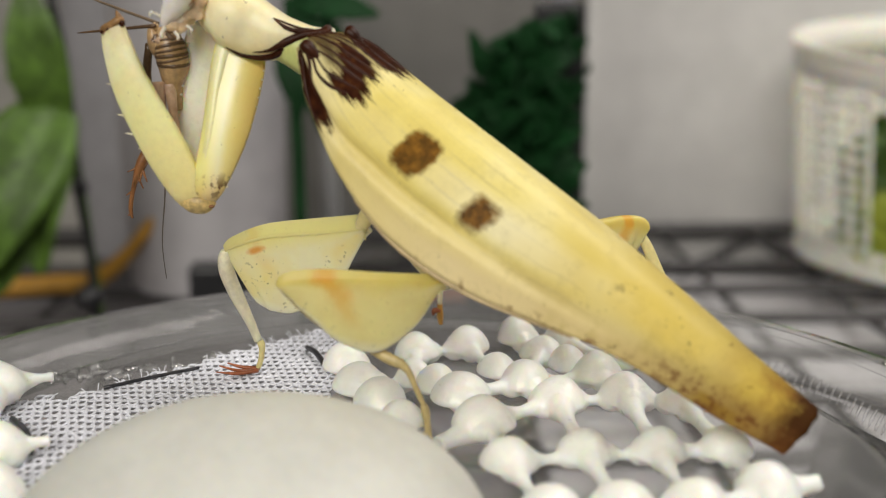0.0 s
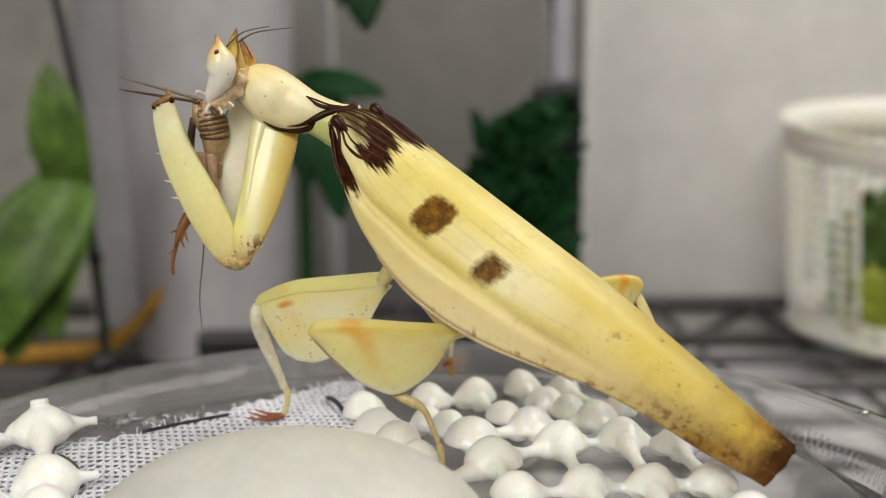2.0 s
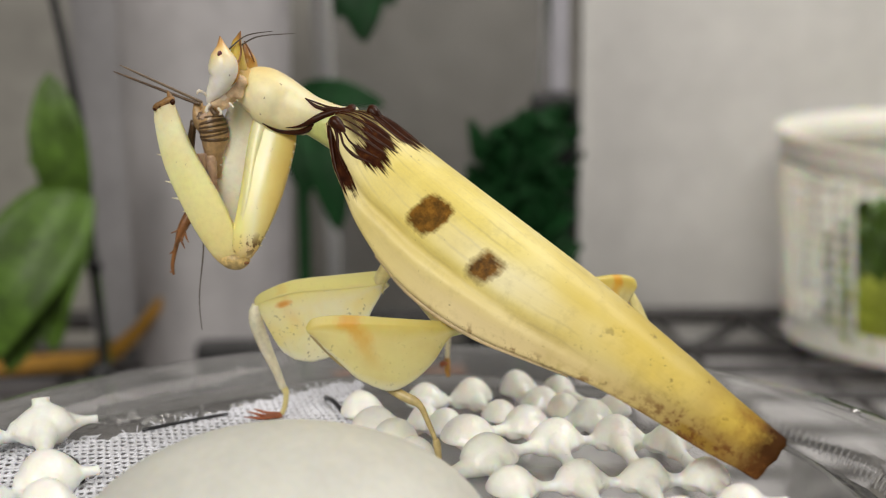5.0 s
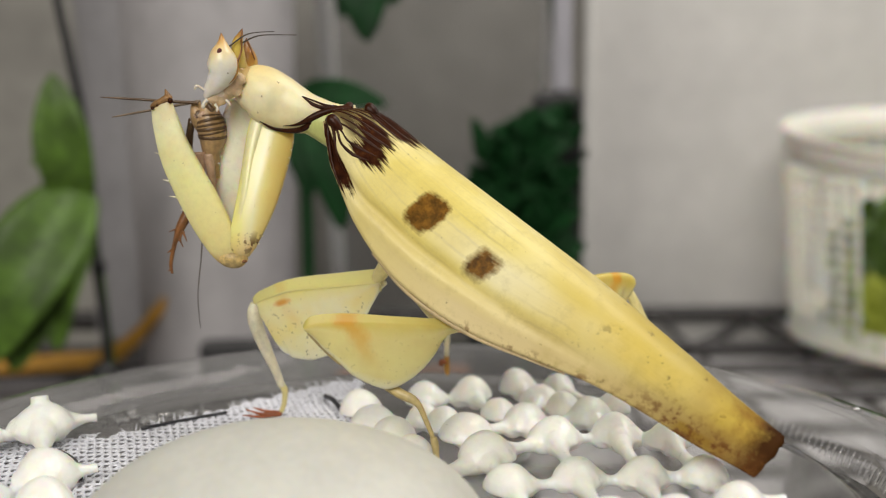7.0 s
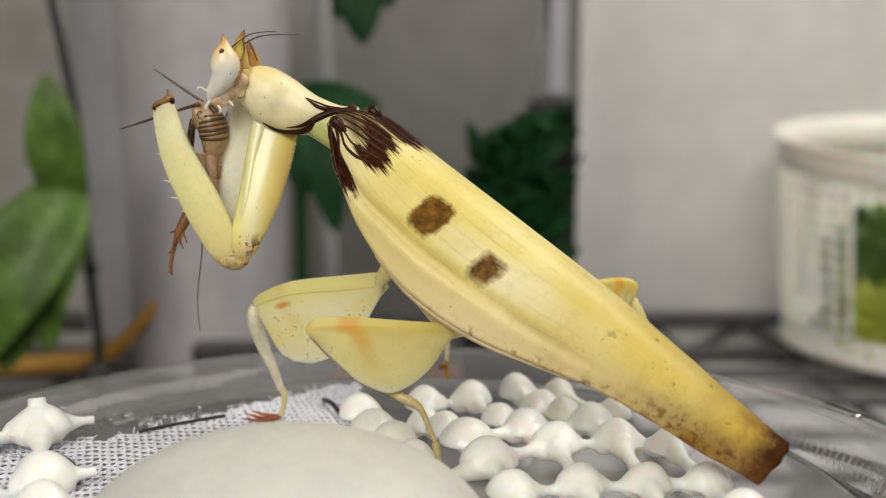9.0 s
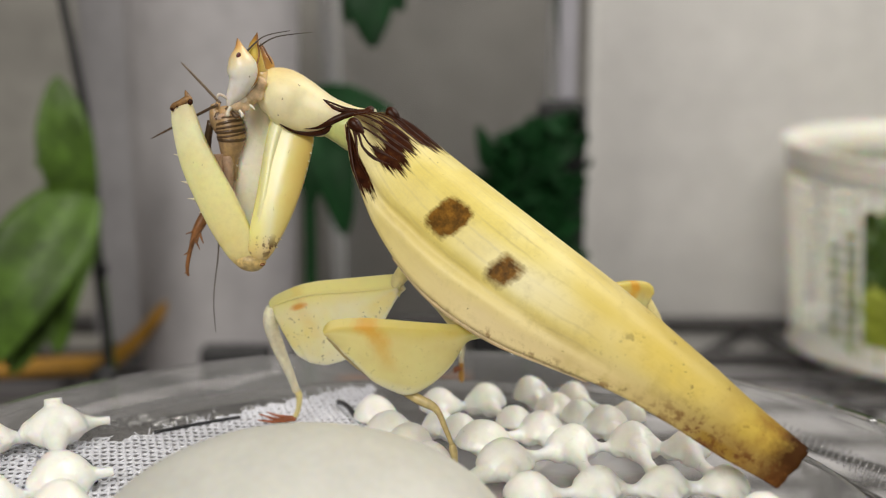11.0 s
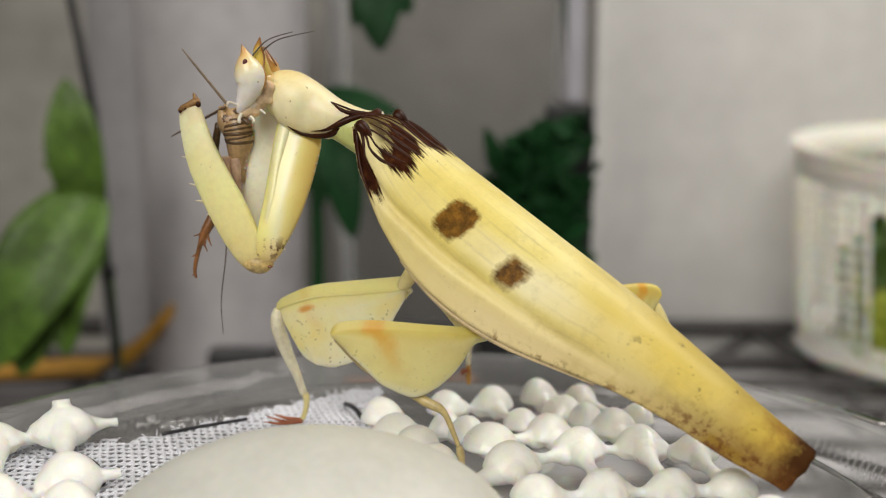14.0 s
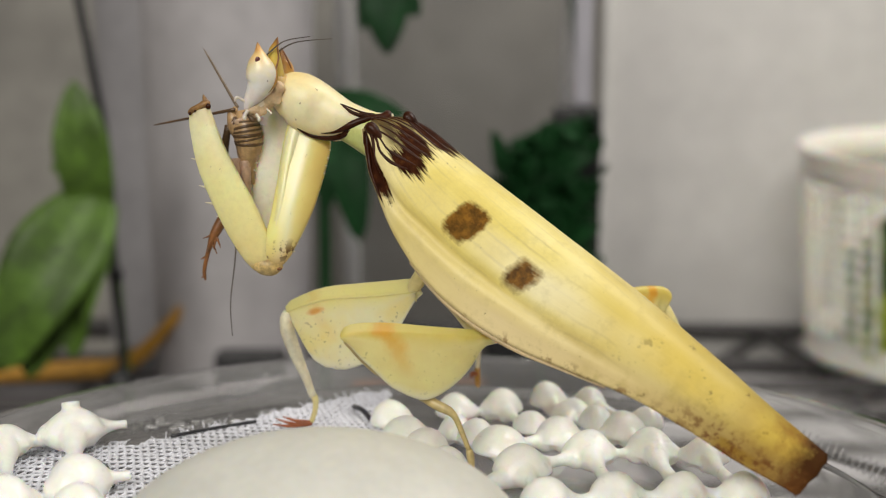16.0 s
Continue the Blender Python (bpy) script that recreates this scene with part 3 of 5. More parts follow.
def build_shelf():
    shelf = thing("wire_shelf", (0, 200, 48), "dark plastic-coated wire rack shelf", "shelf")
    for k in range(13):
        bm = bmesh.new()
        y = -32 + k * 34
        tube(bm, [(-420, y, 48.0), (420, y, 48.0)], 2.0, 8)
        part("wire", bm, WIRE, shelf)
    for k in range(22):
        bm = bmesh.new()
        x = -392 + k * 37.3
        tube(bm, [(x + 4, -45, 45.8), (x, 440, 45.8)], 1.5, 8)
        part("cross_wire", bm, WIRE, shelf)
    bm = bmesh.new()
    tube(bm, [(-430, 442, 47.0), (430, 442, 47.0)], 3.4, 10)
    part("back_rail", bm, WIRE, shelf)
    bm = bmesh.new()
    tube(bm, [(-430, 446, 28), (430, 446, 28)], 3.0, 10)
    part("lower_rail", bm, WIRE, shelf)
    for k in range(12):
        bm = bmesh.new()
        x0 = -398 + k * 66.5
        tube(bm, [(x0, 443, 45), (x0 + 33, 443, 29), (x0 + 66.5, 443, 45)], 2.4, 8)
        part("truss_wire", bm, WIRE, shelf)
    bm = bmesh.new()
    box(bm, (236, 175, 36), (428, 440, 6), bevel=1)
    solo("shelf_liner", bm, LINER, (236, 195, 33), "pale sheet lying below the wire shelf", "shelf liner", kind="structure", smooth=False)
    bm = bmesh.new()
    box(bm, (-216, 175, 36), (468, 440, 6), bevel=1)
    solo("shelf_liner_grey", bm, DULL, (-216, 195, 33), "grey sheet lying below the wire shelf", "shelf liner", kind="structure", smooth=False)
    for x in (-432, 432):
        for y in (-48, 456):
            bm = bmesh.new()
            tube(bm, [(x, y, -1000), (x, y, 700)], 9, 12, 2)
            part("post", bm, WIRE, shelf)
    for y in (-48, 456):
        bm = bmesh.new()
        tube(bm, [(-432, y, 41), (432, y, 41)], 3, 8, 2)
        part("side_rail", bm, WIRE, shelf)


BX, BY = 194.0, 376.0


def basket_point(a, s):
    """Place on the basket wall at angle a and height share s; the rim rises a little towards the wall."""
    r = 61.5 + 5.5 * s
    return Vector((BX + r * math.cos(a), BY + r * math.sin(a), 50.4 + 77 * s + 8 * s * s * math.sin(a)))


def basket_out(a, s):
    p = basket_point(a, s)
    return Vector((p.x - BX, p.y - BY, 0)).normalized()


def build_basket():
    basket = thing("plastic_basket", (BX, BY, 50), "ivory plastic basket with square holes, half full of leaves", "basket")
    n = 56
    turn = [2 * math.pi * k / n for k in range(n)]
    for name, heights in (("foot_band", (0.0, 0.06, 0.12)), ("top_band", (0.86, 0.93, 1.0))):
        bm = bmesh.new()
        rings(bm, [[basket_point(a, s) for a in turn] for s in heights], caps=False)
        part(name, bm, BASKET, basket).modifiers.new("thick", "SOLIDIFY").thickness = 0.0022
    window = (radians(-147), radians(-116))
    for a in turn:
        if window[0] < a - 2 * math.pi < window[1]:
            continue
        bm = bmesh.new()
        tube(bm, [basket_point(a, 0.10), basket_point(a, 0.45), basket_point(a, 0.87)], 1.35, 6, 4, flat=0.5, side=basket_out(a, 0.5))
        part("upright_bar", bm, BASKET, basket)
    # the hoops stop at the open window in the wall
    arc = [window[1] + (2 * math.pi + window[0] - window[1]) * k / 52 for k in range(53)]
    for j in range(11):
        s = 0.135 + 0.066 * j
        bm = bmesh.new()
        rings(bm, [[basket_point(a, s) + Vector((0, 0, 1.05 * math.sin(q))) + basket_out(a, s) * 0.7 * math.cos(q) for a in arc] for q in (0, 1.57, 3.14, 4.71, 6.283)], close=False, caps=False)
        part("hoop", bm, BASKET, basket)
    bm = bmesh.new()
    rings(bm, [[basket_point(a, 1.0) + Vector((0, 0, 1.0 * math.sin(q))) + basket_out(a, 1.0) * (0.6 + 1.0 * math.cos(q)) for a in turn] for q in (0, 0.8, 1.57, 2.36, 3.14, 3.93, 4.71, 5.5, 6.283)], caps=False)
    part("rim", bm, BASKET, basket)
    bm = bmesh.new()
    bmesh.ops.create_cone(bm, cap_ends=True, segments=n, radius1=0.063, radius2=0.063, depth=0.003, matrix=Matrix.Translation(mm(BX, BY, 52.0)))
    part("bottom", bm, BASKET, basket)


def leaf(bm, root, tip, width, up, curl=0.12, n=10, wave=0.06, seed=0, blunt=0.8):
    """A leaf blade from root to tip (mm), with a midrib fold and a wavy rim."""
    rng = random.Random(seed)
    root, tip, up = Vector(root), Vector(tip), Vector(up).normalized()
    d = tip - root
    side = d.cross(up).normalized()
    up = side.cross(d).normalized()
    ph = rng.uniform(0, 6)
    loops = []
    for i in range(n + 1):
        s = i / n
        w = width * (math.sin(math.pi * s ** 0.75) ** blunt + 0.02) if 0 < s < 1 else width * 0.03
        mid = root + d * s + up * (curl * d.length * math.sin(math.pi * s))
        row = []
        for k in range(-3, 4):
            q = k / 3
            row.append(mid + side * (q * w * (1 + wave * math.sin(9 * s + ph + k))) + up * (abs(q) * w * 0.28 + wave * w * math.sin(11 * s + 2 * q + ph)))
        loops.append(row)
    rings(bm, loops, close=False, caps=False)


def build_filling():
    """More leaves pressed against the basket's wall."""
    rng = random.Random(31)
    for i in range(4, 26):
        a = radians(-178 + 2.6 * i)
        back = i < 10
        deep = 50 if back else 56
        z = 60 + 9 * (i * 7 % 5)
        bm = bmesh.new()
        x, y = BX + deep * math.cos(a), BY + deep * math.sin(a)
        for k in range(6):
            b = rng.uniform(0, 6.28)
            leaf(bm, (x, y, z - 10), (x - 7 * math.cos(b) * math.sin(a) - 3 * abs(math.sin(b)) * math.cos(a), y + 7 * math.cos(b) * math.cos(a) - 3 * abs(math.sin(b)) * math.sin(a), z + rng.uniform(0, 12)), 5.5, (math.cos(b), math.sin(b) - 0.5, 0.4), 0.2, 8, 0.25, 40 + k + i)
        green = back or z > 86
        ob = solo("salad_leaf", bm, LEAF if green else LETTUCE, (x, y, z - 10), "darker green salad leaves in the basket" if green else "crumpled yellow-green salad leaves in the basket", "leaf", "leaves in the basket")
        ob.modifiers.new("thick", "SOLIDIFY").thickness = 0.0005


def build_lettuce():
    for i, (x, y, z, r) in enumerate(((150, 351, 64, 11), (152, 346, 76, 12), (192, 362, 76, 20), (188, 338, 100, 11), (198, 338, 72, 14), (182, 340, 100, 10))):
        bm = bmesh.new()
        rng = random.Random(20 + i)
        for k in range(7):
            a = rng.uniform(0, 6.28)
            leaf(bm, (x, y, z - r * 0.8), (x + r * math.cos(a), y + 0.6 * r * math.sin(a), z + r * rng.uniform(0.2, 0.9)), r * 0.55, (math.cos(a), math.sin(a), 0.5), 0.2, 8, 0.25, k + i)
        ob = solo("salad_leaf", bm, LETTUCE if i != 3 and i != 5 else LEAF, (x, y, z - r), "crumpled yellow-green salad leaves in the basket" if i != 3 and i != 5 else "darker green salad leaves in the basket", "leaf", "leaves in the basket")
        ob.modifiers.new("thick", "SOLIDIFY").thickness = 0.0005


def tub(name, x, y, r0, r1, h, label, material, frost=0, band=FROST):
    """A tapering clear tub standing on the shelf, with a lid rim."""
    ob = thing(name, (x, y, 50), label, "tub", "clear tubs on the shelf")
    n = 56
    prof = [(r0 - 3, 50.5), (r0, 52), (r0 + (r1 - r0) * 0.5, 50 + h / 2), (r1, 50 + h)]
    bm = bmesh.new()
    rings(bm, [[Vector((x + r * math.cos(2 * math.pi * k / n), y + r * math.sin(2 * math.pi * k / n), z)) for k in range(n)] for r, z in prof], caps=False)
    part("tub_wall", bm, material, ob)
    bm = bmesh.new()
    rings(bm, [[Vector((x + (r1 + 1.5 + 2 * math.cos(q)) * math.cos(2 * math.pi * k / n), y + (r1 + 1.5 + 2 * math.cos(q)) * math.sin(2 * math.pi * k / n), 50 + h + 3 * math.sin(q))) for k in range(n)]
               for q in (0, 1.57, 3.14, 4.71, 6.283)], caps=False)
    part("tub_rim", bm, material, ob)
    if frost:
        bm = bmesh.new()
        rings(bm, [[Vector((x + q * math.cos(2 * math.pi * k / n), y + q * math.sin(2 * math.pi * k / n), z)) for k in range(n)] for q, z in ((r0 + 1.6 + (r1 - r0) * 2 / h, 52), (r0 + 1.6 + (r1 - r0) * (frost - 50) / h, frost))], caps=False)
        part("frosted_band", bm, band, ob, "pale frosted band" if band == FROST else "bluish grey frosted band")
    return ob


def leaf_thing(name, label, base, leaves, material, stem=(), blunt=0.8, thick=0.8):
    ob = thing(name, base, label, "plant", "plants on the shelf")
    if stem:
        bm = bmesh.new()
        tube(bm, stem, thick, 8)
        part("stem", bm, material, ob)
    for i, (root, tip, w, up) in enumerate(leaves):
        bm = bmesh.new()
        leaf(bm, root, tip, w, up, 0.1, 14, 0.05, i, blunt)
        p = part("leaf", bm, material, ob)
        p.modifiers.new("thick", "SOLIDIFY").thickness = 0.0006
    return ob


def build_background():
    tub("clear_tub", -112, 402, 26, 30, 190, "tall bluish frosted plastic tub behind the green sprig", TUB, 232, SHADE)
    tub("clear_tub", -80, 348, 24.5, 28.5, 190, "tall frosted plastic tub on the shelf", TUB, 232)
    tub("clear_tub", -2, 362, 40, 46, 200, "tall smoky clear plastic tub holding dark green plants", SMOKY)
    leaf_thing("leafy_sprig", "bright green broad-leaved sprig standing on the shelf", (-101, 285, 52),
               [((-105, 283, 112), (-107, 276, 148.5), 7.6, (0.2, -1, 0.1)), ((-101.5, 285, 112), (-103, 279, 140), 4.2, (-0.5, -1, 0)), ((-104, 284, 128), (-114.5, 277, 124), 4.2, (0.2, -1, 0.4)),
                ((-102, 283, 119), (-129, 270, 69), 11.8, (0.1, -1, 0.2)), ((-101.5, 286, 116), (-109, 274, 72), 8.5, (-0.3, -1, 0)), ((-104, 286, 114), (-124, 276, 94), 7.5, (0.3, -1, 0.3)), ((-112, 288, 96), (-122, 274, 66), 8, (-0.1, -1, 0.2))],
               LEAF, [(-98, 288, 52), (-100, 287, 90), (-103, 286, 120)], 0.55)
    rng = random.Random(5)
    fern = []
    for k in range(400):
        x, z = rng.uniform(-4, 33), rng.uniform(72, 134)
        if z > 106 + 1.1 * x or z < 103 - 0.9 * (x + 7):
            continue
        a = rng.uniform(0.2, 2.9)
        l = rng.uniform(7, 12)
        fern.append(((x, 298 + rng.uniform(-6, 8), z), (x + l * math.cos(a), 290 + rng.uniform(-8, 8), z + l * math.sin(a) * 0.9), rng.uniform(2.4, 4.6), (rng.uniform(-1, 1), -1, 0.4)))
    fern += [((12, 292, 122), (7, 286, 136), 3.0, (0, -1, 0.2)), ((22, 294, 126), (21, 286, 138), 4.0, (0.3, -1, 0.2))]
    leaf_thing("bushy_plant", "bushy dark green plant in a clear tub", (22, 300, 52), fern, DARK_LEAF, [(24, 304, 52), (22, 302, 90), (20, 300, 125)])
    leaf_thing("dark_sprig", "dark green hanging leaves before a clear tub", (-42, 304, 50),
               [((-43, 300, 143.6), (-17, 295, 139.4), 4.2, (0, -1, 0.3)), ((-40, 301, 141), (-31, 295, 102.5), 6.4, (0.3, -1, 0)), ((-42, 301, 138), (-40, 295, 112), 5, (-0.2, -1, 0)), ((-37, 301, 137), (-24, 296, 128), 4.5, (0.2, -1, 0))],
               DARK_LEAF, [(-43, 303, 50), (-42.4, 303, 100), (-43, 301, 144.4)], 0.6, 1.9)
    leaf_thing("dark_sprig", "dark green drooping leaf tip before a clear tub", (35, 323, 50),
               [((-28, 306, 186), (-23, 297, 157), 7.5, (0.3, -1, 0)), ((-24, 306, 182), (-14, 299, 168), 5.5, (0, -1, 0)), ((-27, 307, 184), (-31, 299, 164), 4.5, (0.3, -1, 0))],
               DARK_LEAF, [(35, 323, 50), (35, 323, 150), (22, 322, 226), (-8, 316, 222), (-27, 306.2, 184)], 0.6)
    bm = bmesh.new()
    tube(bm, [(-185, 320, 53.6), (-150, 320, 55.5), (-124, 321, 57), (-112, 322, 58), (-102, 324, 65), (-91, 326, 78)], [(0, 3.0), (0.55, 3.2), (0.75, 2.6), (1, 1.8)], 10, 24)
    solo("dry_stem", bm, STICK, (-130, 322, 50), "ochre dry bent stem lying on the shelf", "stem", "dry stems on the shelf")
    bm = bmesh.new()
    tube(bm, [(-36, 318, 52.6), (-6, 318, 53.4), (24, 319, 53.2), (44, 319, 52.6)], [(0, 1.8), (0.5, 2.4), (1, 1.6)], 10, 20)
    solo("dry_stem", bm, RED_STICK, (4, 318, 50), "reddish brown dry stem lying straight on the shelf", "stem", "dry stems on the shelf")
    rod = thing("dark_rod", (-100, 285, 50), "thin dark rod with black clips beside the sprig", "rod")
    bm = bmesh.new()
    tube(bm, [(-109, 284, 178), (-104.6, 284, 152), (-101, 284, 126), (-100.6, 284, 96), (-98.8, 284, 74), (-99.6, 284, 51)], 1.3, 8)
    part("shaft", bm, BLACK, rod)
    for z, rx, rz in ((94, 2.2, 3.0), (63, 4.0, 3.6)):
        bm = bmesh.new()
        ball(bm, (-100, 284, z), rx, rx, rz)
        part("clip", bm, BLACK, rod)
    block = thing("dark_block", (24, 309, 50), "dark upright block behind the bushy plant", "block")
    bm = bmesh.new()
    # lower half runs wider than the block: dark backing added behind leaf gaps
    box(bm, (24, 314, 84), (35, 8, 66), bevel=2)
    part("lower_half", bm, BLACK, block, smooth=False)
    bm = bmesh.new()
    box(bm, (34, 314, 130), (15, 8, 25.8), bevel=2)
    part("upper_half", bm, BLACK, block, smooth=False)
    bm = bmesh.new()
    box(bm, (35.5, 314, 190), (5.5, 3, 94), bevel=0.8)
    part("strip", bm, PALE, block, "pale lilac plastic strip", smooth=False)
    bm = bmesh.new()
    box(bm, (-66, 306, 58.6), (21, 10, 17), bevel=1.5)
    solo("dark_box", bm, BLACK, (-66, 306, 50), "small dark box standing before the frosted tub", "box", smooth=False)


build_room()
build_board()
build_shelf()
build_basket()
build_lettuce()
build_filling()
build_background()

# ---- the rearing cup with its lid ----
CX, CY, TOP = -5.0, 80.0, 105.5


def circle(r, z, n=96):
    return [(CX + r * math.cos(2 * math.pi * k / n), CY + r * math.sin(2 * math.pi * k / n), z) for k in range(n)]


def build_cup():
    cup = thing("rearing_cup", (CX, CY, 50), "clear plastic cup standing on the wire shelf", "cup")
    bm = bmesh.new()
    rings(bm, [circle(40, 51), circle(45, 52), circle(47, 70), circle(50, 100)], caps=False)
    part("cup_wall", bm, CLEAR, cup)
    bm = bmesh.new()
    bmesh.ops.create_cone(bm, cap_ends=True, segments=64, radius1=0.044, radius2=0.044, depth=0.0012, matrix=Matrix.Translation(mm(CX, CY, 53)))
    part("cup_bottom", bm, BASE, cup, "grey paper on the cup's bottom")
    lid = thing("cup_lid", (CX, CY, 98), "clear plastic lid with stepped rim on the cup", "lid")
    bm = bmesh.new()
    profile = ((0.5, 105.0), (20, 105.0), (38.8, 105.0), (39.6, 105.5), (40.4, 105.5), (41.2, 104.9), (42.6, 104.2), (43.0, 103.4), (44.6, 103.4))
    rings(bm, [circle(r, z) for r, z in profile], caps=False)
    part("lid_panel", bm, CLEAR, lid)
    bm = bmesh.new()
    rings(bm, [circle(r, z) for r, z in ((46.4, 106.0), (46.8, 106.2), (49.6, 106.15), (49.9, 106.45), (50.3, 106.2), (52.2, 106.15), (52.5, 106.4), (52.8, 106.15), (53.6, 106.12), (55.2, 106.0), (55.7, 105.5), (55.9, 102.0), (56.2, 98.8), (57.0, 98.5))], caps=False)
    part("lid_rim", bm, RIM, lid)
    bm = bmesh.new()
    rings(bm, [circle(r, z) for r, z in ((44.6, 103.42), (44.9, 103.9), (45.6, 105.2), (46.4, 106.02))], caps=False)
    part("lid_step", bm, RIM, lid)
    # fine upright ribs on the step between panel and rim
    for k in range(38):
        a = radians(-8 + 1.27 * k)
        bm = bmesh.new()
        tube(bm, [(CX + r * math.cos(a), CY + r * math.sin(a), z) for r, z in ((44.5, 104.0), (44.8, 104.8), (45.3, 105.7))], [(0, 0.08), (0.5, 0.17), (1, 0.08)], 8, 6)
        part("rib", bm, RIBBED, lid)


build_cup()


# ---- net window, staples, pads and plug on the lid ----
def build_net():
    bm = bmesh.new()
    pitch_x, pitch_y, z = 0.80, 1.30, TOP + 0.05
    rng = random.Random(3)

    def inside(x, y):
        edge = max(117.0 + 0.95 * (x + 12), 94.0)
        return -52 < x < -11.2 and 66 < y < min(edge, 116) + 0.4 * math.sin(x * 2.1) and (x - CX) ** 2 + (y - CY) ** 2 < 44.5 ** 2

    segs = 8
    for j in range(42):
        for i in range(54):
            cx = -53 + (i + 0.5 * (j % 2)) * pitch_x
            cy = 66 + j * pitch_y * 0.98
            if not inside(cx, cy):
                continue
            outer, inner = [], []
            sag = rng.uniform(-0.06, 0.06) + 0.1 * math.sin(0.5 * cx) * math.sin(0.37 * cy)
            wide = rng.uniform(0.75, 1.1)
            cx, cy = cx + rng.uniform(-0.06, 0.06), cy + rng.uniform(-0.08, 0.08)
            for k in range(segs):
                a = 2 * math.pi * (k + 0.5) / segs
                lift = 0.05 * math.cos(2 * a) + sag
                outer.append(bm.verts.new(mm(cx + 0.46 * math.cos(a), cy + 0.74 * math.sin(a), z + 0.22 + lift)))
                inner.append(bm.verts.new(mm(cx + 0.30 * wide * math.cos(a) + rng.uniform(-0.04, 0.04), cy + 0.48 * wide * math.sin(a) + rng.uniform(-0.06, 0.06), z + 0.12 + lift)))
            for k in range(segs):
                q = (k + 1) % segs
                bm.faces.new((outer[k], outer[q], inner[q], inner[k]))
    ob = solo("net_window", bm, NET, (-30, 92, TOP), "white fine net patch glued on the lid", "net")
    ob.modifiers.new("thick", "SOLIDIFY").thickness = 0.00018
    for k in range(44):
        bm = bmesh.new()
        x = rng.uniform(-46, -11.5)
        y = min(max(117.0 + 0.95 * (x + 12), 94.0), 116) + rng.uniform(-0.8, 0.3)
        if (x - CX) ** 2 + (y - CY) ** 2 > 45 ** 2:
            continue
        a = rng.uniform(0, 6.28)
        h = rng.uniform(0.15, 0.9)
        tube(bm, [(x, y, z), (x + 0.35 * math.cos(a), y + 0.3, z + h * 0.7), (x + 0.8 * math.cos(a), y + 0.4, z + h)], 0.05, 5, 4)
        part("loose_thread", bm, NET, ob)


def build_staple(points, r, label):
    bm = bmesh.new()
    tube(bm, points, r, 8, flat=0.8)
    x, y, z = points[0]
    solo("staple", bm, STEEL, (x, y, z), label, "staple", "staples in the net")


def pad(name, beads, links, label, base, nubs=(), lift=()):
    """A soft foam lattice: low rounded beads, each with half of the arms that join it to its neighbours."""
    ob = thing(name, base, label, "foam pad", "foam pads on the lid")
    spots = {key: (Vector((x, y, TOP + 0.55)), r) for key, x, y, h, r in beads}
    rise = {key: h for key, x, y, h, r in beads}
    for key, up in lift:
        spots[key][0].z += up
        rise[key] -= up
    arms = {key: [] for key in spots}
    for pair in links.split():
        k, m = pair.split("-")
        arms[k].append(m)
        arms[m].append(k)
    for key, (p, r) in spots.items():
        bm = bmesh.new()
        ball(bm, p, r * 0.97, r * 0.97, rise[key], pose(0, 0, 0, 0, 0, 40 * p.x), 22, 16)
        for v in bm.verts:
            d = v.co - p * MM
            if d.z < 0:
                v.co.z = p.z * MM + d.z * (0.2 if p.z < TOP + 1 else 0.8)
            else:
                lean = (1 + 0.07 * math.sin(3 * math.atan2(d.y, d.x) + p.x)) * (1 - 0.17 * min(1.0, d.z / (rise[key] * MM)))
                v.co.x, v.co.y = p.x * MM + d.x * lean + d.z * 0.10 * math.sin(7 * p.x), p.y * MM + d.y * lean
        for m in arms[key]:
            q = spots[m][0]
            thin = 0.58 + 0.08 * math.sin(3 * (p.x + q.x))
            mid = (p + q) / 2
            mid.z = max(TOP + thin - 0.05, (p.z + q.z) / 2 - 0.4)
            low = Vector((p.x, p.y, p.z + 0.35))
            far = mid + (q - p).normalized() * 0.5
            far.z = mid.z
            out = Vector((q.x - p.x, q.y - p.y, 0)).normalized()
            ball(bm, p + out * (0.55 * r), r * 0.52, r * 0.52, rise[key] * 0.50, u=14, v=10)
            tube(bm, [low, low.lerp(mid, 0.5) - Vector((0, 0, 0.1)), mid, far], [(0, r * 0.6), (0.2, r * 0.52), (0.4, r * 0.32), (0.58, thin), (1, thin)], 12, 16)
        for k, dx, dy, dz, w in nubs:
            if k == key:
                d = Vector((dx, dy, dz))
                tube(bm, [p, p + d * 0.5, p + d], [(0, r * 0.6), (0.35, r * 0.45), (0.75, w), (1, w * 1.1)], 12, 12)
        bead = part("bead", bm, FOAM, ob)
        m = bead.modifiers.new("mould", "REMESH")
        m.mode, m.voxel_size, m.use_smooth_shade = "VOXEL", 0.00017, True
        m = bead.modifiers.new("soften", "SMOOTH")
        m.factor, m.iterations = 0.5, 8
    return ob


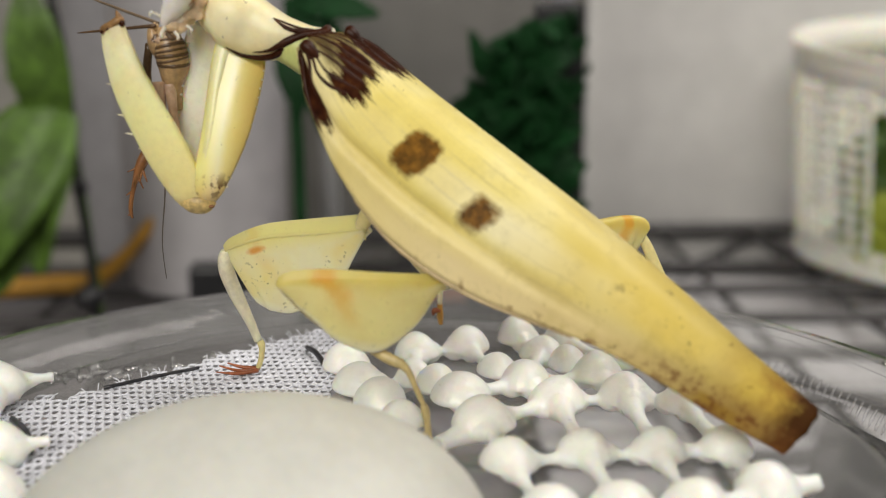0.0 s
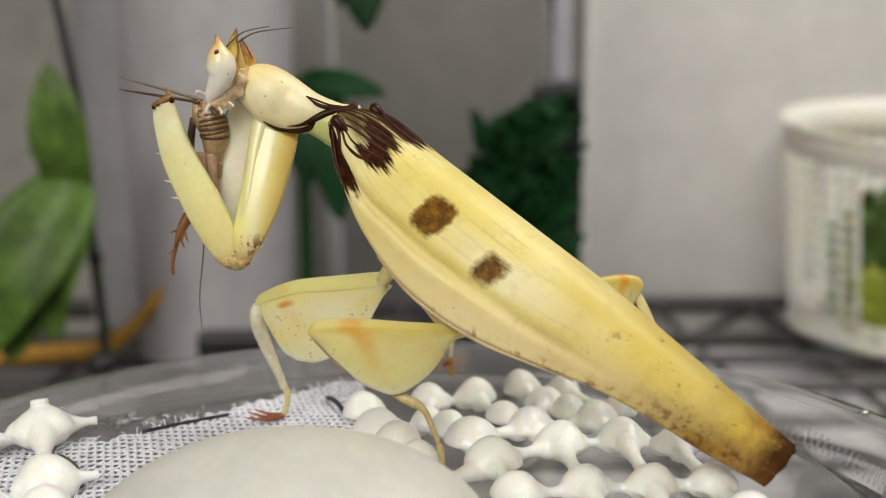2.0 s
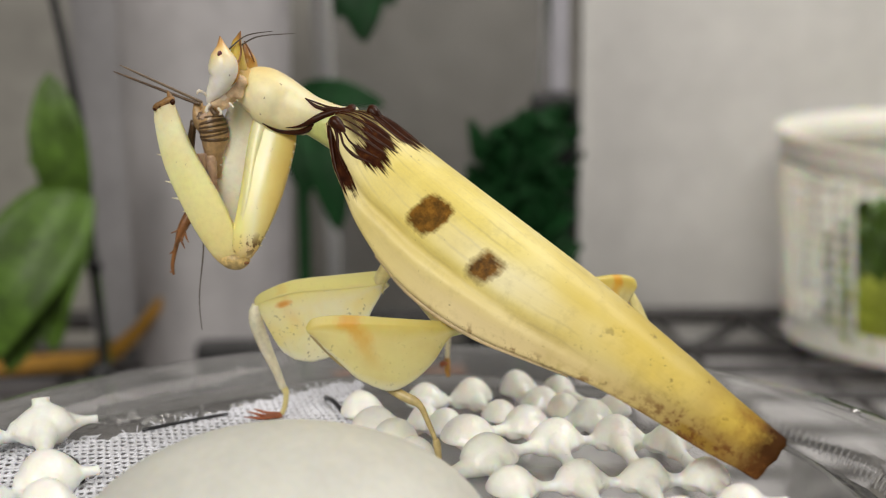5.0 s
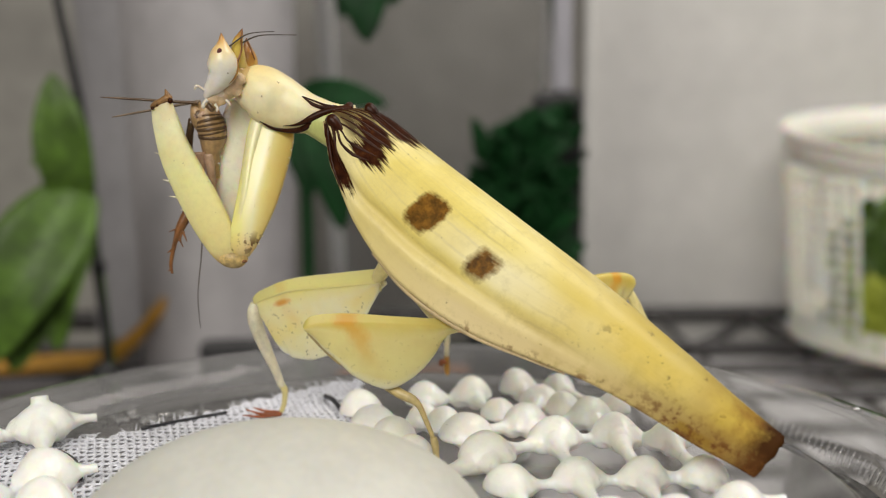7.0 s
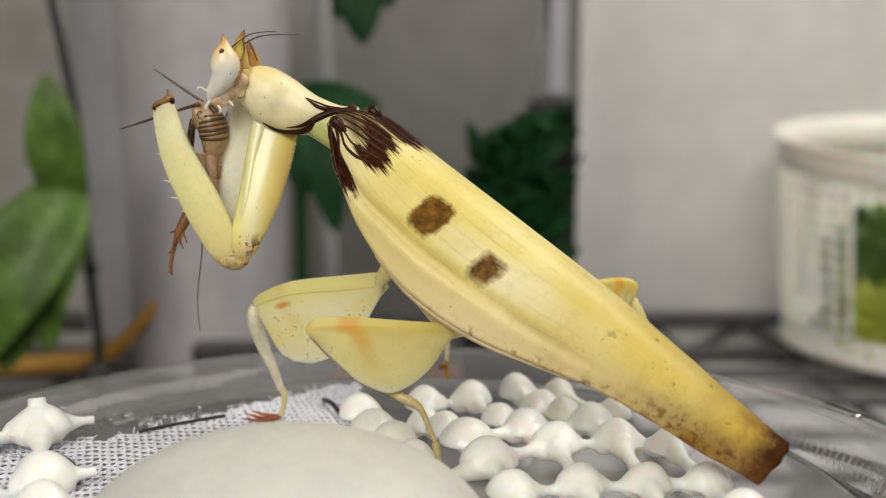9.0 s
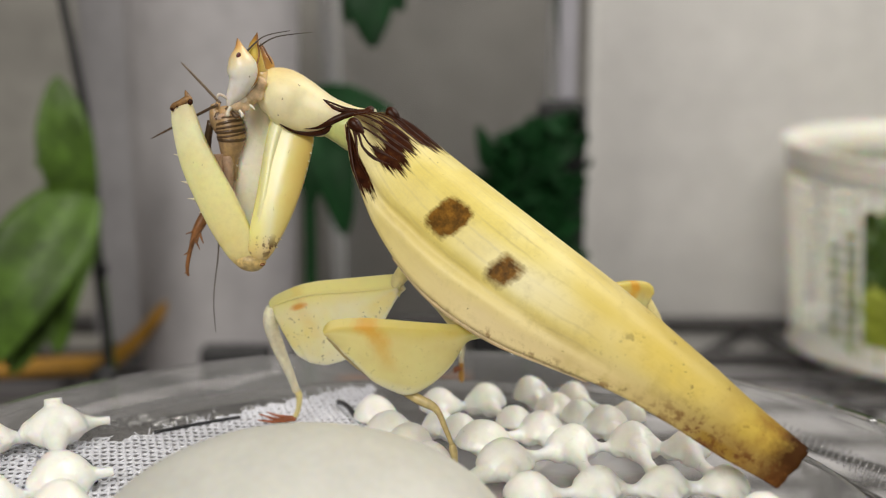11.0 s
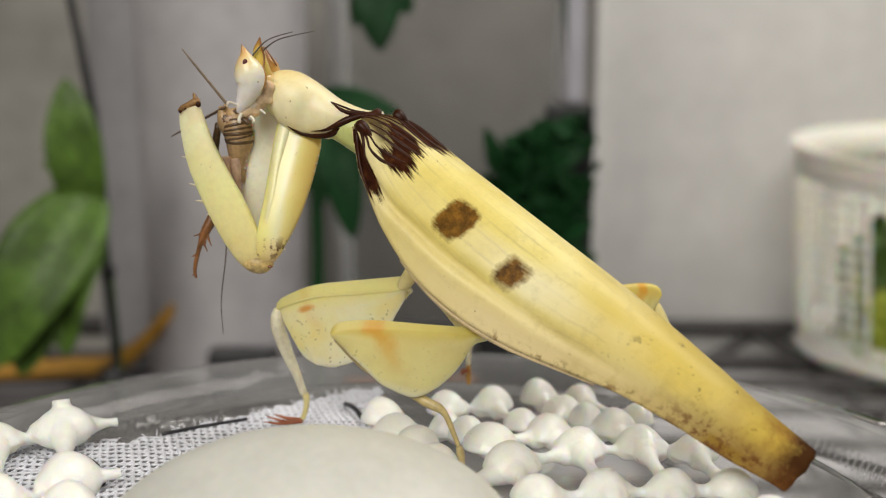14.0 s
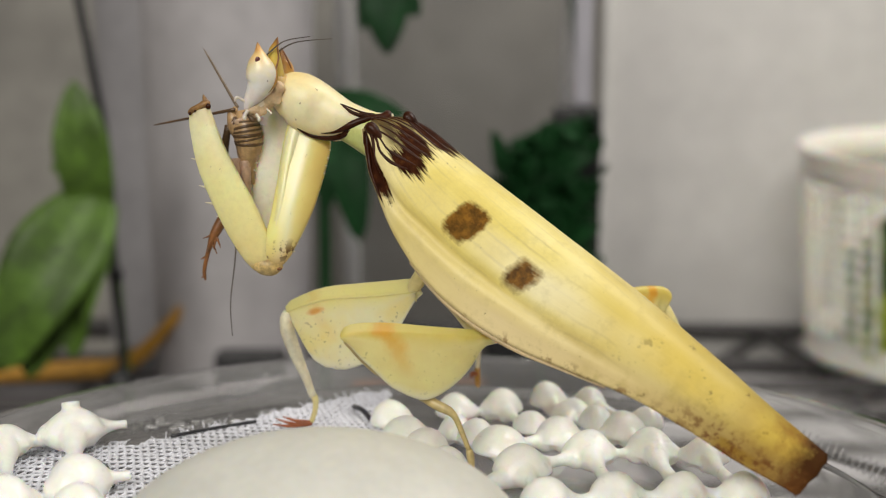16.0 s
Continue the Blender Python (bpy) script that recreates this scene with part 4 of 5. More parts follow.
RIGHT = [("a1", -10.2, 101.6, 2.5, 2.6), ("a2", -8.2, 95.4, 2.5, 2.8), ("a3", -6.2, 91.2, 2.5, 2.6), ("a4", -4.1, 86.3, 2.2, 2.3),
         ("b1", -3.0, 105.2, 2.4, 2.5), ("b2", -3.0, 97.0, 2.3, 2.1), ("b3", -0.9, 95.4, 2.3, 2.2), ("b4", 1.2, 92.6, 2.4, 3.0), ("c1", 2.2, 107.0, 2.5, 2.5), ("c2", 5.2, 99.4, 2.0, 2.2),
         ("c3", 3.3, 86.2, 2.5, 3.0), ("c4", 5.0, 77.8, 2.2, 2.5), ("c5", 7.3, 69.0, 2.3, 2.6),
         ("d1", 7.8, 110.0, 2.6, 2.4), ("d2", 10.0, 104.4, 2.1, 2.5), ("d3", 7.6, 96.0, 2.4, 2.6), ("d4", 10.2, 91.0, 2.5, 2.8), ("d5", 11.3, 79.4, 2.2, 2.45), ("d6", 12.6, 69.4, 2.3, 2.7),
         ("e1", 12.4, 100.8, 2.3, 2.1), ("e2", 14.8, 98.0, 2.5, 2.6), ("e3", 16.8, 92.0, 2.5, 2.7), ("e4", 17.2, 79.6, 2.2, 2.4), ("e5", 18.0, 69.8, 2.3, 2.7),
         ("f2", 21.6, 90.0, 2.2, 2.5), ("f3", 22.8, 80.0, 2.1, 2.4), ("f4", 24.1, 72.4, 2.4, 2.6), ("g1", 12.6, 109.0, 2.2, 2.1), ("g2", 18.0, 101.4, 2.1, 2.1)]
RIGHT_LINKS = ("a1-a2 a2-a3 a3-a4 b1-c1 b1-b2 b2-b3 b3-b4 c1-c2 c2-d3 b4-d3 b4-c3 c3-c4 c4-c5 d1-d2 d2-d3 d3-d4 d4-d5 d5-d6 e1-e2 e2-e3 e3-e4 e4-e5 f2-f3 f3-f4 "
               "a2-b2 c3-d4 c4-d5 c5-d6 d2-e1 d3-e2 d4-e3 d5-e4 d6-e5 e3-f2 e4-f3 e5-f4 d1-g1 g1-g2 g2-e2")
RIGHT_NUBS = [("f4", 4.0, 0.8, 0.3, 0.7), ("c1", -1.6, 3.4, -0.2, 0.6), ("c3", -4.0, -3.4, -0.6, 0.8)]
LEFT = [("l1", -42.0, 91.6, 4.1, 3.2), ("l2", -37.0, 79.4, 3.4, 3.0), ("l3", -34.4, 72.6, 3.2, 2.9), ("l0", -47.6, 88.6, 3.2, 2.7), ("l4", -41.6, 75.0, 3.0, 2.7), ("l5", -39.2, 68.6, 2.5, 2.6)]
LEFT_LINKS = "l1-l2 l2-l3 l0-l1 l0-l4 l2-l4 l4-l5 l3-l5"
LEFT_NUBS = [("l1", 4.6, 3.0, -0.1, 0.5), ("l2", 4.2, 1.6, 0.2, 0.5), ("l1", -0.3, 0.6, 2.9, 0.9)]


def build_lid_top():
    build_net()
    build_staple([(-33.2, 96.0, TOP + 0.4), (-29.2, 98.7, TOP + 0.5), (-25.2, 101.4, TOP + 0.5)], 0.19, "long black staple wire lying on the white net")
    build_staple([(-14.9, 107.6, TOP + 0.5), (-13.6, 104.6, TOP + 0.9), (-12.2, 101.4, TOP + 0.4)], 0.32, "short black staple at the net's edge")
    build_staple([(-38.9, 88.2, TOP + 0.4), (-36.2, 84.4, TOP + 0.8), (-34.6, 81.2, TOP + 0.4)], 0.36, "black staple half under the foam pad")
    pad("foam_pad", RIGHT, RIGHT_LINKS, "white soft foam lattice pad with rounded beads, on the lid", (8, 90, TOP), RIGHT_NUBS)
    pad("foam_pad", LEFT, LEFT_LINKS, "small white foam lattice strip lying on the net", (-41, 84, TOP), LEFT_NUBS, (("l1", 1.7), ("l0", 1.3), ("l2", 0.7)))
    bm = bmesh.new()
    ball(bm, (-13.6, 66.0, TOP - 0.4), 16.9, 15.5, 10.1, u=64, v=36)
    for v in bm.verts:
        v.co.z = max(v.co.z, (TOP - 0.5) * MM)
    solo("sponge_plug", bm, PLUG, (-15, 66, TOP), "smooth cream dome-shaped sponge plug on the lid", "sponge plug")


build_lid_top()


def build_glue():
    """Dried clear glue beside the net: a flat skin with small blisters."""
    glue = thing("dried_glue", (-33, 103, TOP), "streaks of dried clear glue at the net's edge", "glue")
    rng = random.Random(12)
    for k in range(26):
        bm = bmesh.new()
        s = rng.random()
        x, y = -41 + 22 * s + rng.gauss(0, 1.2), 100.5 + 9 * s + rng.gauss(0, 1.4)
        r = rng.uniform(0.2, 0.8)
        ball(bm, (x, y, TOP - 0.3), r, r * rng.uniform(0.6, 1.6), rng.uniform(0.15, 0.5), u=10, v=8)
        part("blister", bm, GLUE, glue)
    for k in range(9):
        bm = bmesh.new()
        x, y = -41 + 2.4 * k + rng.gauss(0, 0.8), 99.5 + 0.95 * k + rng.gauss(0, 0.8)
        tube(bm, [(x, y, TOP - 0.35), (x + rng.uniform(0.4, 1.4), y + rng.uniform(-0.6, 0.8), TOP - 0.2), (x + rng.uniform(1.5, 3.2), y + rng.uniform(-0.6, 1.2), TOP - 0.4)], [(0, 0.1), (0.5, 0.3), (1, 0.08)], 6, 8)
        part("glue_thread", bm, GLUE, glue)


def build_glints():
    # small glossy beads, added to stand in for glints on the plastic
    for x, y, z, r in ((-28.1, 122.0, 106.1, 0.4), (44.6, 100.5, 106.2, 0.45), (6.6, 131.4, 106.2, 0.45), (11.2, 129.8, 106.2, 0.4), (12.9, 129.2, 106.2, 0.35), (19.2, 100.0, 105.1, 0.3), (-33.0, 103.6, 105.2, 0.45)):
        bm = bmesh.new()
        ball(bm, (x, y, z), r * 1.4, r, r * 0.55, u=16, v=10)
        solo("droplet", bm, GLINT, (x, y, z), "tiny clear bead added on the plastic lid for a glint", "droplet", "droplets on the lid")


build_glue()
build_glints()

# ---- the mantis ----
FRONT, END = Vector((-11.5, 94.0, 140.0)), Vector((27.7, 76.5, 109.4))
AX = (END - FRONT).normalized()
LONG = (END - FRONT).length
ACROSS = AX.cross(Vector((0, 0, 1))).normalized()
ABOVE = ACROSS.cross(AX)
if ABOVE.z < 0:
    ABOVE = -ABOVE
HALF = [(0, 3.4), (0.05, 4.8), (0.1, 5.5), (0.2, 6), (0.4, 6), (0.6, 5.4), (0.8, 4.0), (0.9, 3.0), (1, 2.3)]
CREST = [(0, -0.6), (0.05, 1.3), (0.1, 2.0), (0.2, 2.0), (0.3, 2.15), (0.4, 2.3), (0.6, 2.5), (0.8, 2.25), (0.9, 2.0), (1, 1.95)]
HEM = [(0, 0.2), (0.05, -1.2), (0.1, -3.2), (0.2, -6.0), (0.3, -7.6), (0.4, -7.8), (0.5, -7.0), (0.6, -5.4), (0.7, -3.9), (0.8, -3.1), (0.9, -2.7), (1, -1.9)]


CREASE = [(0, 0.03), (0.11, 0.062), (0.15, 0.088), (0.19, 0.112), (0.24, 0.145), (0.30, 0.162), (0.39, 0.175), (0.46, 0.175), (0.59, 0.138), (0.75, 0.10), (1, 0.06)]


def wing_place(u, v, grow=0.0, side=1):
    """Place on a folded wing: u from shoulder to tip, v from the hem (0) over the crest (0.78) down the far flank."""
    a, top, hem = spline(HALF, u) + grow, spline(CREST, u) + grow, spline(HEM, u)
    q = v / 0.78 * math.pi / 2
    c, s = math.cos(q), math.sin(q)
    y = a * math.copysign(abs(c) ** 0.85, c)
    z = hem + (top - hem) * (s ** 0.9 if s > 0 else 0)
    # the groove between the costal field and the broad field, with a swollen vein beside it
    at = spline(CREASE, u)
    depth = min(1, u / 0.08) * max(0.0, min(1, (0.72 - u) / 0.35))
    y -= 0.42 * depth * math.exp(-((v - at) / 0.026) ** 2)
    y += 0.16 * depth * math.exp(-((v - at + 0.055) / 0.035) ** 2) + 0.07 * depth * math.exp(-((v - at - 0.07) / 0.04) ** 2)
    # shallow waves in the membrane
    y += 0.10 * math.sin(7 * u + 5 * v) * math.sin(math.pi * min(1, v / 0.78)) * min(1, u * 8)
    return FRONT + AX * (u * LONG) + ACROSS * (y * side) + ABOVE * z


def build_wing(name, mantis, side, grow, v0, v1, label):
    bm = bmesh.new()
    nu, nv = 96, 80
    uvs = bm.loops.layers.uv.new("uv")
    grid = []
    for i in range(nu + 1):
        row = []
        for j in range(nv + 1):
            u, v = 0.035 + 0.965 * i / nu, v0 + (v1 - v0) * j / nv
            # the blunt tip is cut slanting and worn
            end = 1.0 + 0.003 * math.sin(4 * v) + 0.0012 * math.sin(23 * v) + 0.0003 * math.sin(61 * v)
            row.append(bm.verts.new(wing_place(u * end, v, grow, side) * MM))
        grid.append(row)
    for i in range(nu):
        for j in range(nv):
            f = bm.faces.new((grid[i][j], grid[i + 1][j], grid[i + 1][j + 1], grid[i][j + 1]))
            for loop, (a, c) in zip(f.loops, ((i, j), (i + 1, j), (i + 1, j + 1), (i, j + 1))):
                loop[uvs].uv = (0.035 + 0.965 * a / nu, v0 + (v1 - v0) * c / nv)
    ob = part(name, bm, WING, mantis, label)
    m = ob.modifiers.new("thick", "SOLIDIFY")
    m.thickness, m.offset = 0.0003, -1
    return ob


STREAKS = (((0.045, 0.10, 0.42), (0.058, 0.03, 0.40), (0.08, 0.02, 0.34), (0.11, 0.015, 0.26), (0.15, 0.015, 0.08)),
           ((0.05, 0.18, 0.40), (0.065, 0.16, 0.36), (0.08, 0.13, 0.28), (0.10, 0.10, 0.2), (0.135, 0.075, 0.05)),
           ((0.06, 0.20, 0.30), (0.075, 0.20, 0.26), (0.095, 0.185, 0.24), (0.125, 0.225, 0.34), (0.155, 0.30, 0.1)),
           ((0.06, 0.23, 0.30), (0.08, 0.25, 0.18), (0.10, 0.26, 0.18), (0.125, 0.30, 0.30), (0.16, 0.37, 0.1)),
           ((0.06, 0.26, 0.28), (0.075, 0.32, 0.22), (0.10, 0.37, 0.24), (0.13, 0.40, 0.34), (0.165, 0.44, 0.1)),
           ((0.055, 0.36, 0.15), (0.08, 0.41, 0.2), (0.105, 0.44, 0.24), (0.135, 0.47, 0.34), (0.175, 0.52, 0.08)),
           ((0.065, 0.46, 0.12), (0.09, 0.50, 0.18), (0.12, 0.53, 0.22), (0.165, 0.57, 0.06)),
           ((0.028, 0.44, 0.30), (0.05, 0.47, 0.26), (0.08, 0.50, 0.22), (0.115, 0.49, 0.10)),
           ((0.03, 0.52, 0.34), (0.05, 0.55, 0.26), (0.085, 0.58, 0.22), (0.12, 0.60, 0.24), (0.16, 0.62, 0.08)),
           ((0.035, 0.60, 0.34), (0.06, 0.62, 0.28), (0.09, 0.64, 0.22), (0.12, 0.66, 0.10)),
           ((0.04, 0.67, 0.34), (0.06, 0.69, 0.30), (0.085, 0.70, 0.24), (0.11, 0.70, 0.10)),
           ((0.075, 0.72, 0.36), (0.10, 0.66, 0.28), (0.135, 0.65, 0.24), (0.19, 0.70, 0.06)),
           ((0.075, 0.77, 0.36), (0.10, 0.74, 0.24), (0.14, 0.73, 0.26), (0.19, 0.76, 0.08)),
           ((0.075, 0.81, 0.36), (0.11, 0.83, 0.30), (0.15, 0.82, 0.28), (0.20, 0.82, 0.08)))


def build_shoulder(mantis, wing):
    """Dark streaks that run from two glossy knobs along the veins of the wing's shoulder."""
    for rows in STREAKS:
        bm = bmesh.new()
        pts = [wing_place(u, v, 0.02 - 0.40 * r) for u, v, r in rows]
        tube(bm, pts, [(i / (len(rows) - 1), 0.62 * r) for i, (u, v, r) in enumerate(rows)], 8, 24)
        part("shoulder_streak", bm, BROWN, wing)
    for u0, v0, r, ln in ((0.055, 0.21, 0.60, 0.8), (0.070, 0.78, 0.66, 0.7)):
        bm = bmesh.new()
        p = wing_place(u0, v0, -0.1)
        tube(bm, [p - AX * ln, p - AX * 0.3 + ABOVE * 0.15, p + AX * 0.5 + ABOVE * 0.05, p + AX * 1.4], [(0, r * 0.5), (0.25, r), (0.6, r * 0.9), (1, r * 0.3)], 12, 14)
        part("shoulder_knob", bm, BROWN, wing)


def build_body(mantis):
    bm = bmesh.new()
    tube(bm, [FRONT + AX * 4 + ABOVE * -2, FRONT + AX * 12 + ABOVE * -3, FRONT + AX * 26 + ABOVE * -3, FRONT + AX * 44 + ABOVE * -0.6], [(0, 2.6), (0.35, 4.6), (0.6, 4.2), (1, 1.6)], 20, 24)
    part("abdomen", bm, CREAM, mantis)
    bm = bmesh.new()
    tube(bm, [wing_place(u, 0.0) - ABOVE * 0.25 - ACROSS * 0.35 for u in (0.26, 0.34, 0.42, 0.50, 0.58, 0.66)], [(0, 0.10), (0.3, 0.24), (0.6, 0.24), (1, 0.08)], 10, 24)
    part("abdomen_edge", bm, PINK_EDGE, mantis, "dull pinkish edge of the abdomen below the wing")
    # waist between pronotum and wings
    bm = bmesh.new()
    tube(bm, [(-15.5, 94.2, 139.0), (-12.4, 93.8, 138.0), (-9.5, 93.6, 136.4), (-6.5, 93.0, 131.0)], [(0, 1.3), (0.3, 1.9), (0.6, 2.6), (1, 3.4)], 16, 18)
    part("mesothorax", bm, WAIST, mantis, "greenish yellow waist")


PRO_PATH = smooth_path([(-21.7, 95.6, 141.2), (-19.8, 95.3, 141.3), (-17.4, 95.0, 140.5), (-14.6, 94.6, 139.4), (-11.8, 94.2, 139.0), (-9.6, 94, 139.1)], 40)
PRO_UP = [(0, 0.7), (0.08, 1.9), (0.2, 2.7), (0.33, 2.75), (0.5, 2.2), (0.7, 1.5), (0.85, 1.0), (1, 0.8)]
PRO_DOWN = [(0, 0.7), (0.10, 1.9), (0.3, 2.9), (0.45, 3.0), (0.6, 2.4), (0.75, 1.5), (0.9, 0.9), (1, 0.6)]
PRO_WIDE = [(0, 0.9), (0.1, 2.1), (0.25, 2.9), (0.45, 3.0), (0.65, 2.4), (0.8, 1.8), (1, 1.3)]


def pro_place(s, a, out=0.0):
    """Place on the pronotum: s from the neck to the waist, a round it (90 degrees: the back, 0: the near side)."""
    i = min(39, max(1, round(s * 40)))
    d = (PRO_PATH[min(i + 1, 40)] - PRO_PATH[i - 1]).normalized()
    side = (Vector((0, -1, 0)) - d * -d.y).normalized()
    o = d.cross(side)
    o = o if o.z > 0 else -o
    f = s * 40
    k = min(39, int(f))
    p = PRO_PATH[k].lerp(PRO_PATH[k + 1], f - k)
    c, n = math.cos(a), math.sin(a)
    up, w = spline(PRO_UP if n > 0 else PRO_DOWN, s) + out, spline(PRO_WIDE, s) + out
    dent = 0.5 * math.exp(-((s - 0.47) / 0.07) ** 2) * max(0, c)
    return p + o * (up * n) + side * ((w - dent) * math.copysign(abs(c) ** 0.85, c))


def build_pronotum(mantis):
    bm = bmesh.new()
    rings(bm, [[pro_place(i / 40, 2 * math.pi * k / 36) for k in range(36)] for i in range(41)])
    pro = part("pronotum", bm, PRO_SKIN, mantis, "cream saddle-shaped pronotum with a brown rear rim")
    rims = [([(0.36, -1.0), (0.41, -1.08), (0.47, -1.17), (0.52, -1.14), (0.57, -1.06), (0.63, -0.90), (0.68, -0.62), (0.74, -0.2)], [(0, 0.04), (0.15, 0.16), (0.4, 0.30), (0.7, 0.42), (1, 0.3)]),
            ([(0.53, -0.86), (0.59, -0.70), (0.64, -0.5), (0.69, -0.27), (0.75, 0.0), (0.83, 0.36), (0.91, 0.5), (0.97, 0.7)], [(0, 0.03), (0.15, 0.16), (0.4, 0.42), (0.6, 0.50), (0.8, 0.5), (1, 0.6)]),
            ([(0.59, 0.74), (0.66, 0.58), (0.69, 0.5), (0.74, 0.45), (0.80, 0.5)], [(0, 0.04), (0.3, 0.22), (0.6, 0.26), (1, 0.3)]),
            ([(0.59, 0.76), (0.68, 0.78), (0.76, 0.72), (0.85, 0.66)], [(0, 0.04), (0.3, 0.12), (0.7, 0.16), (1, 0.3)]),
            ([(0.88, 0.2), (0.93, 0.5), (0.95, 0.9), (0.95, 1.5)], [(0, 0.3), (0.5, 0.6), (1, 0.45)])]
    for keys, r in rims:
        bm = bmesh.new()
        tube(bm, [pro_place(a, b, 0.05) for a, b in keys], [(k, 0.80 * w) for k, w in r], 8, 30, flat=0.7)
        part("brown_rim", bm, BROWN, pro)


HEAD_PIVOT = (-21.2, 94.5, 142.6)


def build_head(mantis):
    # back of the head, then the eye that runs down into the face
    bm = bmesh.new()
    tube(bm, [(-20.2, 94.3, 143.2), (-21.0, 93.9, 142.9), (-22.0, 93.5, 142.0), (-23.2, 93.2, 141.2), (-24.0, 93.0, 140.5)], [(0, 0.5), (0.25, 1.1), (0.55, 1.2), (0.8, 0.9), (1, 0.4)], 20, 24, flat=1.2)
    head = part("head", bm, HEAD_SKIN, mantis, "pinkish cream head with tall cone-shaped eyes", pivot=HEAD_PIVOT)
    bm = bmesh.new()
    tube(bm, [(-24.5, 92.7, 140.9), (-24.0, 92.5, 141.6), (-23.3, 92.3, 142.3), (-22.6, 92.1, 143.2), (-22.38, 92.0, 144.2), (-22.28, 92.0, 145.2), (-22.15, 92.05, 146.1), (-22.1, 92.1, 147.05)],
         [(0, 0.3), (0.143, 0.68), (0.286, 1.02), (0.43, 1.36), (0.571, 1.46), (0.714, 1.12), (0.857, 0.5), (0.94, 0.2), (1, 0.05)], 22, 44)
    eye = part("eye", bm, EYE_SKIN, head, "pearly cone-shaped eye with an amber point")
    bm = bmesh.new()
    ball(bm, (-22.45, 91.02, 145.42), 0.23, 0.11, 0.32, pose(0, 0, 0, 0, 20, 0))
    part("pupil", bm, PUPIL, eye, "small dark purple spot")
    bm = bmesh.new()
    tube(bm, [(-20.95, 92.0, 144.5), (-20.98, 91.7, 143.5), (-21.4, 91.5, 142.75), (-22.1, 91.5, 142.2), (-22.8, 91.7, 141.9)], [(0, 0.05), (0.3, 0.10), (0.8, 0.08), (1, 0.03)], 6, 16)
    part("eye_rim", bm, AMBER, eye)
    bm = bmesh.new()
    tube(bm, [(-20.9, 93.5, 143.4), (-20.85, 93.4, 144.6), (-20.75, 93.3, 145.8), (-20.4, 93.4, 146.5), (-20.07, 93.5, 147.15)], [(0, 0.75), (0.3, 0.66), (0.55, 0.5), (0.8, 0.26), (1, 0.04)], 14, 24)
    part("vertex_horn", bm, HORN_SKIN, head, "yellow-brown pointed horn")
    for pts in ([(-20.1, 93.3, 147.1), (-20.32, 92.95, 146.2), (-20.42, 92.8, 145.2), (-20.85, 92.4, 144.3), (-21.0, 92.1, 143.9)], [(-19.86, 94.9, 146.0), (-19.60, 94.7, 145.0), (-19.35, 94.6, 143.9)]):
        bm = bmesh.new()
        tube(bm, pts, [(0, 0.05), (0.4, 0.09), (1, 0.07)], 8, 16)
        part("dark_edge", bm, FOOT, head)
    bm = bmesh.new()
    tube(bm, [(-20.2, 95.4, 142.8), (-20.0, 95.4, 144.0), (-19.95, 95.5, 145.0), (-19.9, 95.6, 146.05)], [(0, 1.05), (0.35, 0.9), (0.7, 0.45), (1, 0.05)], 14, 18)
    part("eye", bm, FAR_EYE, head, "amber-brown cone of the far eye")
    for a, b, c in (((-21.6, 92.6, 145.6), (-19.6, 92.4, 146.65), (-17.0, 92.2, 146.65)), ((-20.3, 93.2, 145.8), (-18.4, 93.0, 146.35), (-14.9, 92.6, 146.05))):
        bm = bmesh.new()
        tube(bm, [a, b, c], [(0, 0.09), (1, 0.04)], 6, 14)
        part("antenna", bm, HAIR, head)
    # cheek and mouth: lumpy pale flesh with a few short palps
    bm = bmesh.new()
    rng = random.Random(14)
    for x, z, r in ((-21.2, 142.4, 0.75), (-21.5, 141.8, 0.7), (-22.2, 141.6, 0.8), (-22.9, 141.1, 0.7), (-23.6, 140.8, 0.6), (-24.2, 140.7, 0.45), (-21.4, 141.1, 0.4), (-22.2, 140.9, 0.45), (-23.0, 140.4, 0.4), (-23.5, 140.1, 0.3)):
        ball(bm, (x, 92.6 + rng.uniform(-0.2, 0.2), z), r * 1.15, r * 0.8, r, pose(0, 0, 0, 0, rng.uniform(-40, 40), 0), 14, 10)
    cheek = part("cheek", bm, CHEEK, head, "pinkish tan cheek and mouth")
    m = cheek.modifiers.new("blend", "REMESH")
    m.mode, m.voxel_size, m.use_smooth_shade = "VOXEL", 0.0001, True
    m = cheek.modifiers.new("soften", "SMOOTH")
    m.factor, m.iterations = 0.5, 22
    for pts, r in (([(-24.3, 92.3, 141.5), (-24.8, 92.2, 142.0), (-25.2, 92.1, 142.25), (-25.45, 92.1, 141.9)], 0.17), ([(-24.4, 92.2, 140.8), (-24.8, 92.0, 140.4), (-24.85, 91.9, 140.0)], 0.22),
                   ([(-23.7, 92.0, 140.3), (-23.5, 91.8, 139.9), (-23.65, 91.8, 139.6)], 0.16), ([(-22.6, 92.0, 140.6), (-22.3, 91.8, 140.2), (-22.4, 91.8, 140.1)], 0.14)):
        bm = bmesh.new()
        tube(bm, pts, [(0, r), (0.4, r * 0.8), (0.75, r * 0.9), (1, r * 0.35)], 8, 12)
        part("palp", bm, FACE, head)
    bm = bmesh.new()
    tube(bm, [(-24.4, 92.4, 140.3), (-24.1, 92.1, 139.8), (-23.8, 92.1, 139.9)], [(0, 0.2), (0.5, 0.26), (1, 0.1)], 8, 8)
    part("jaw_tip", bm, UMBER, head)
    return head


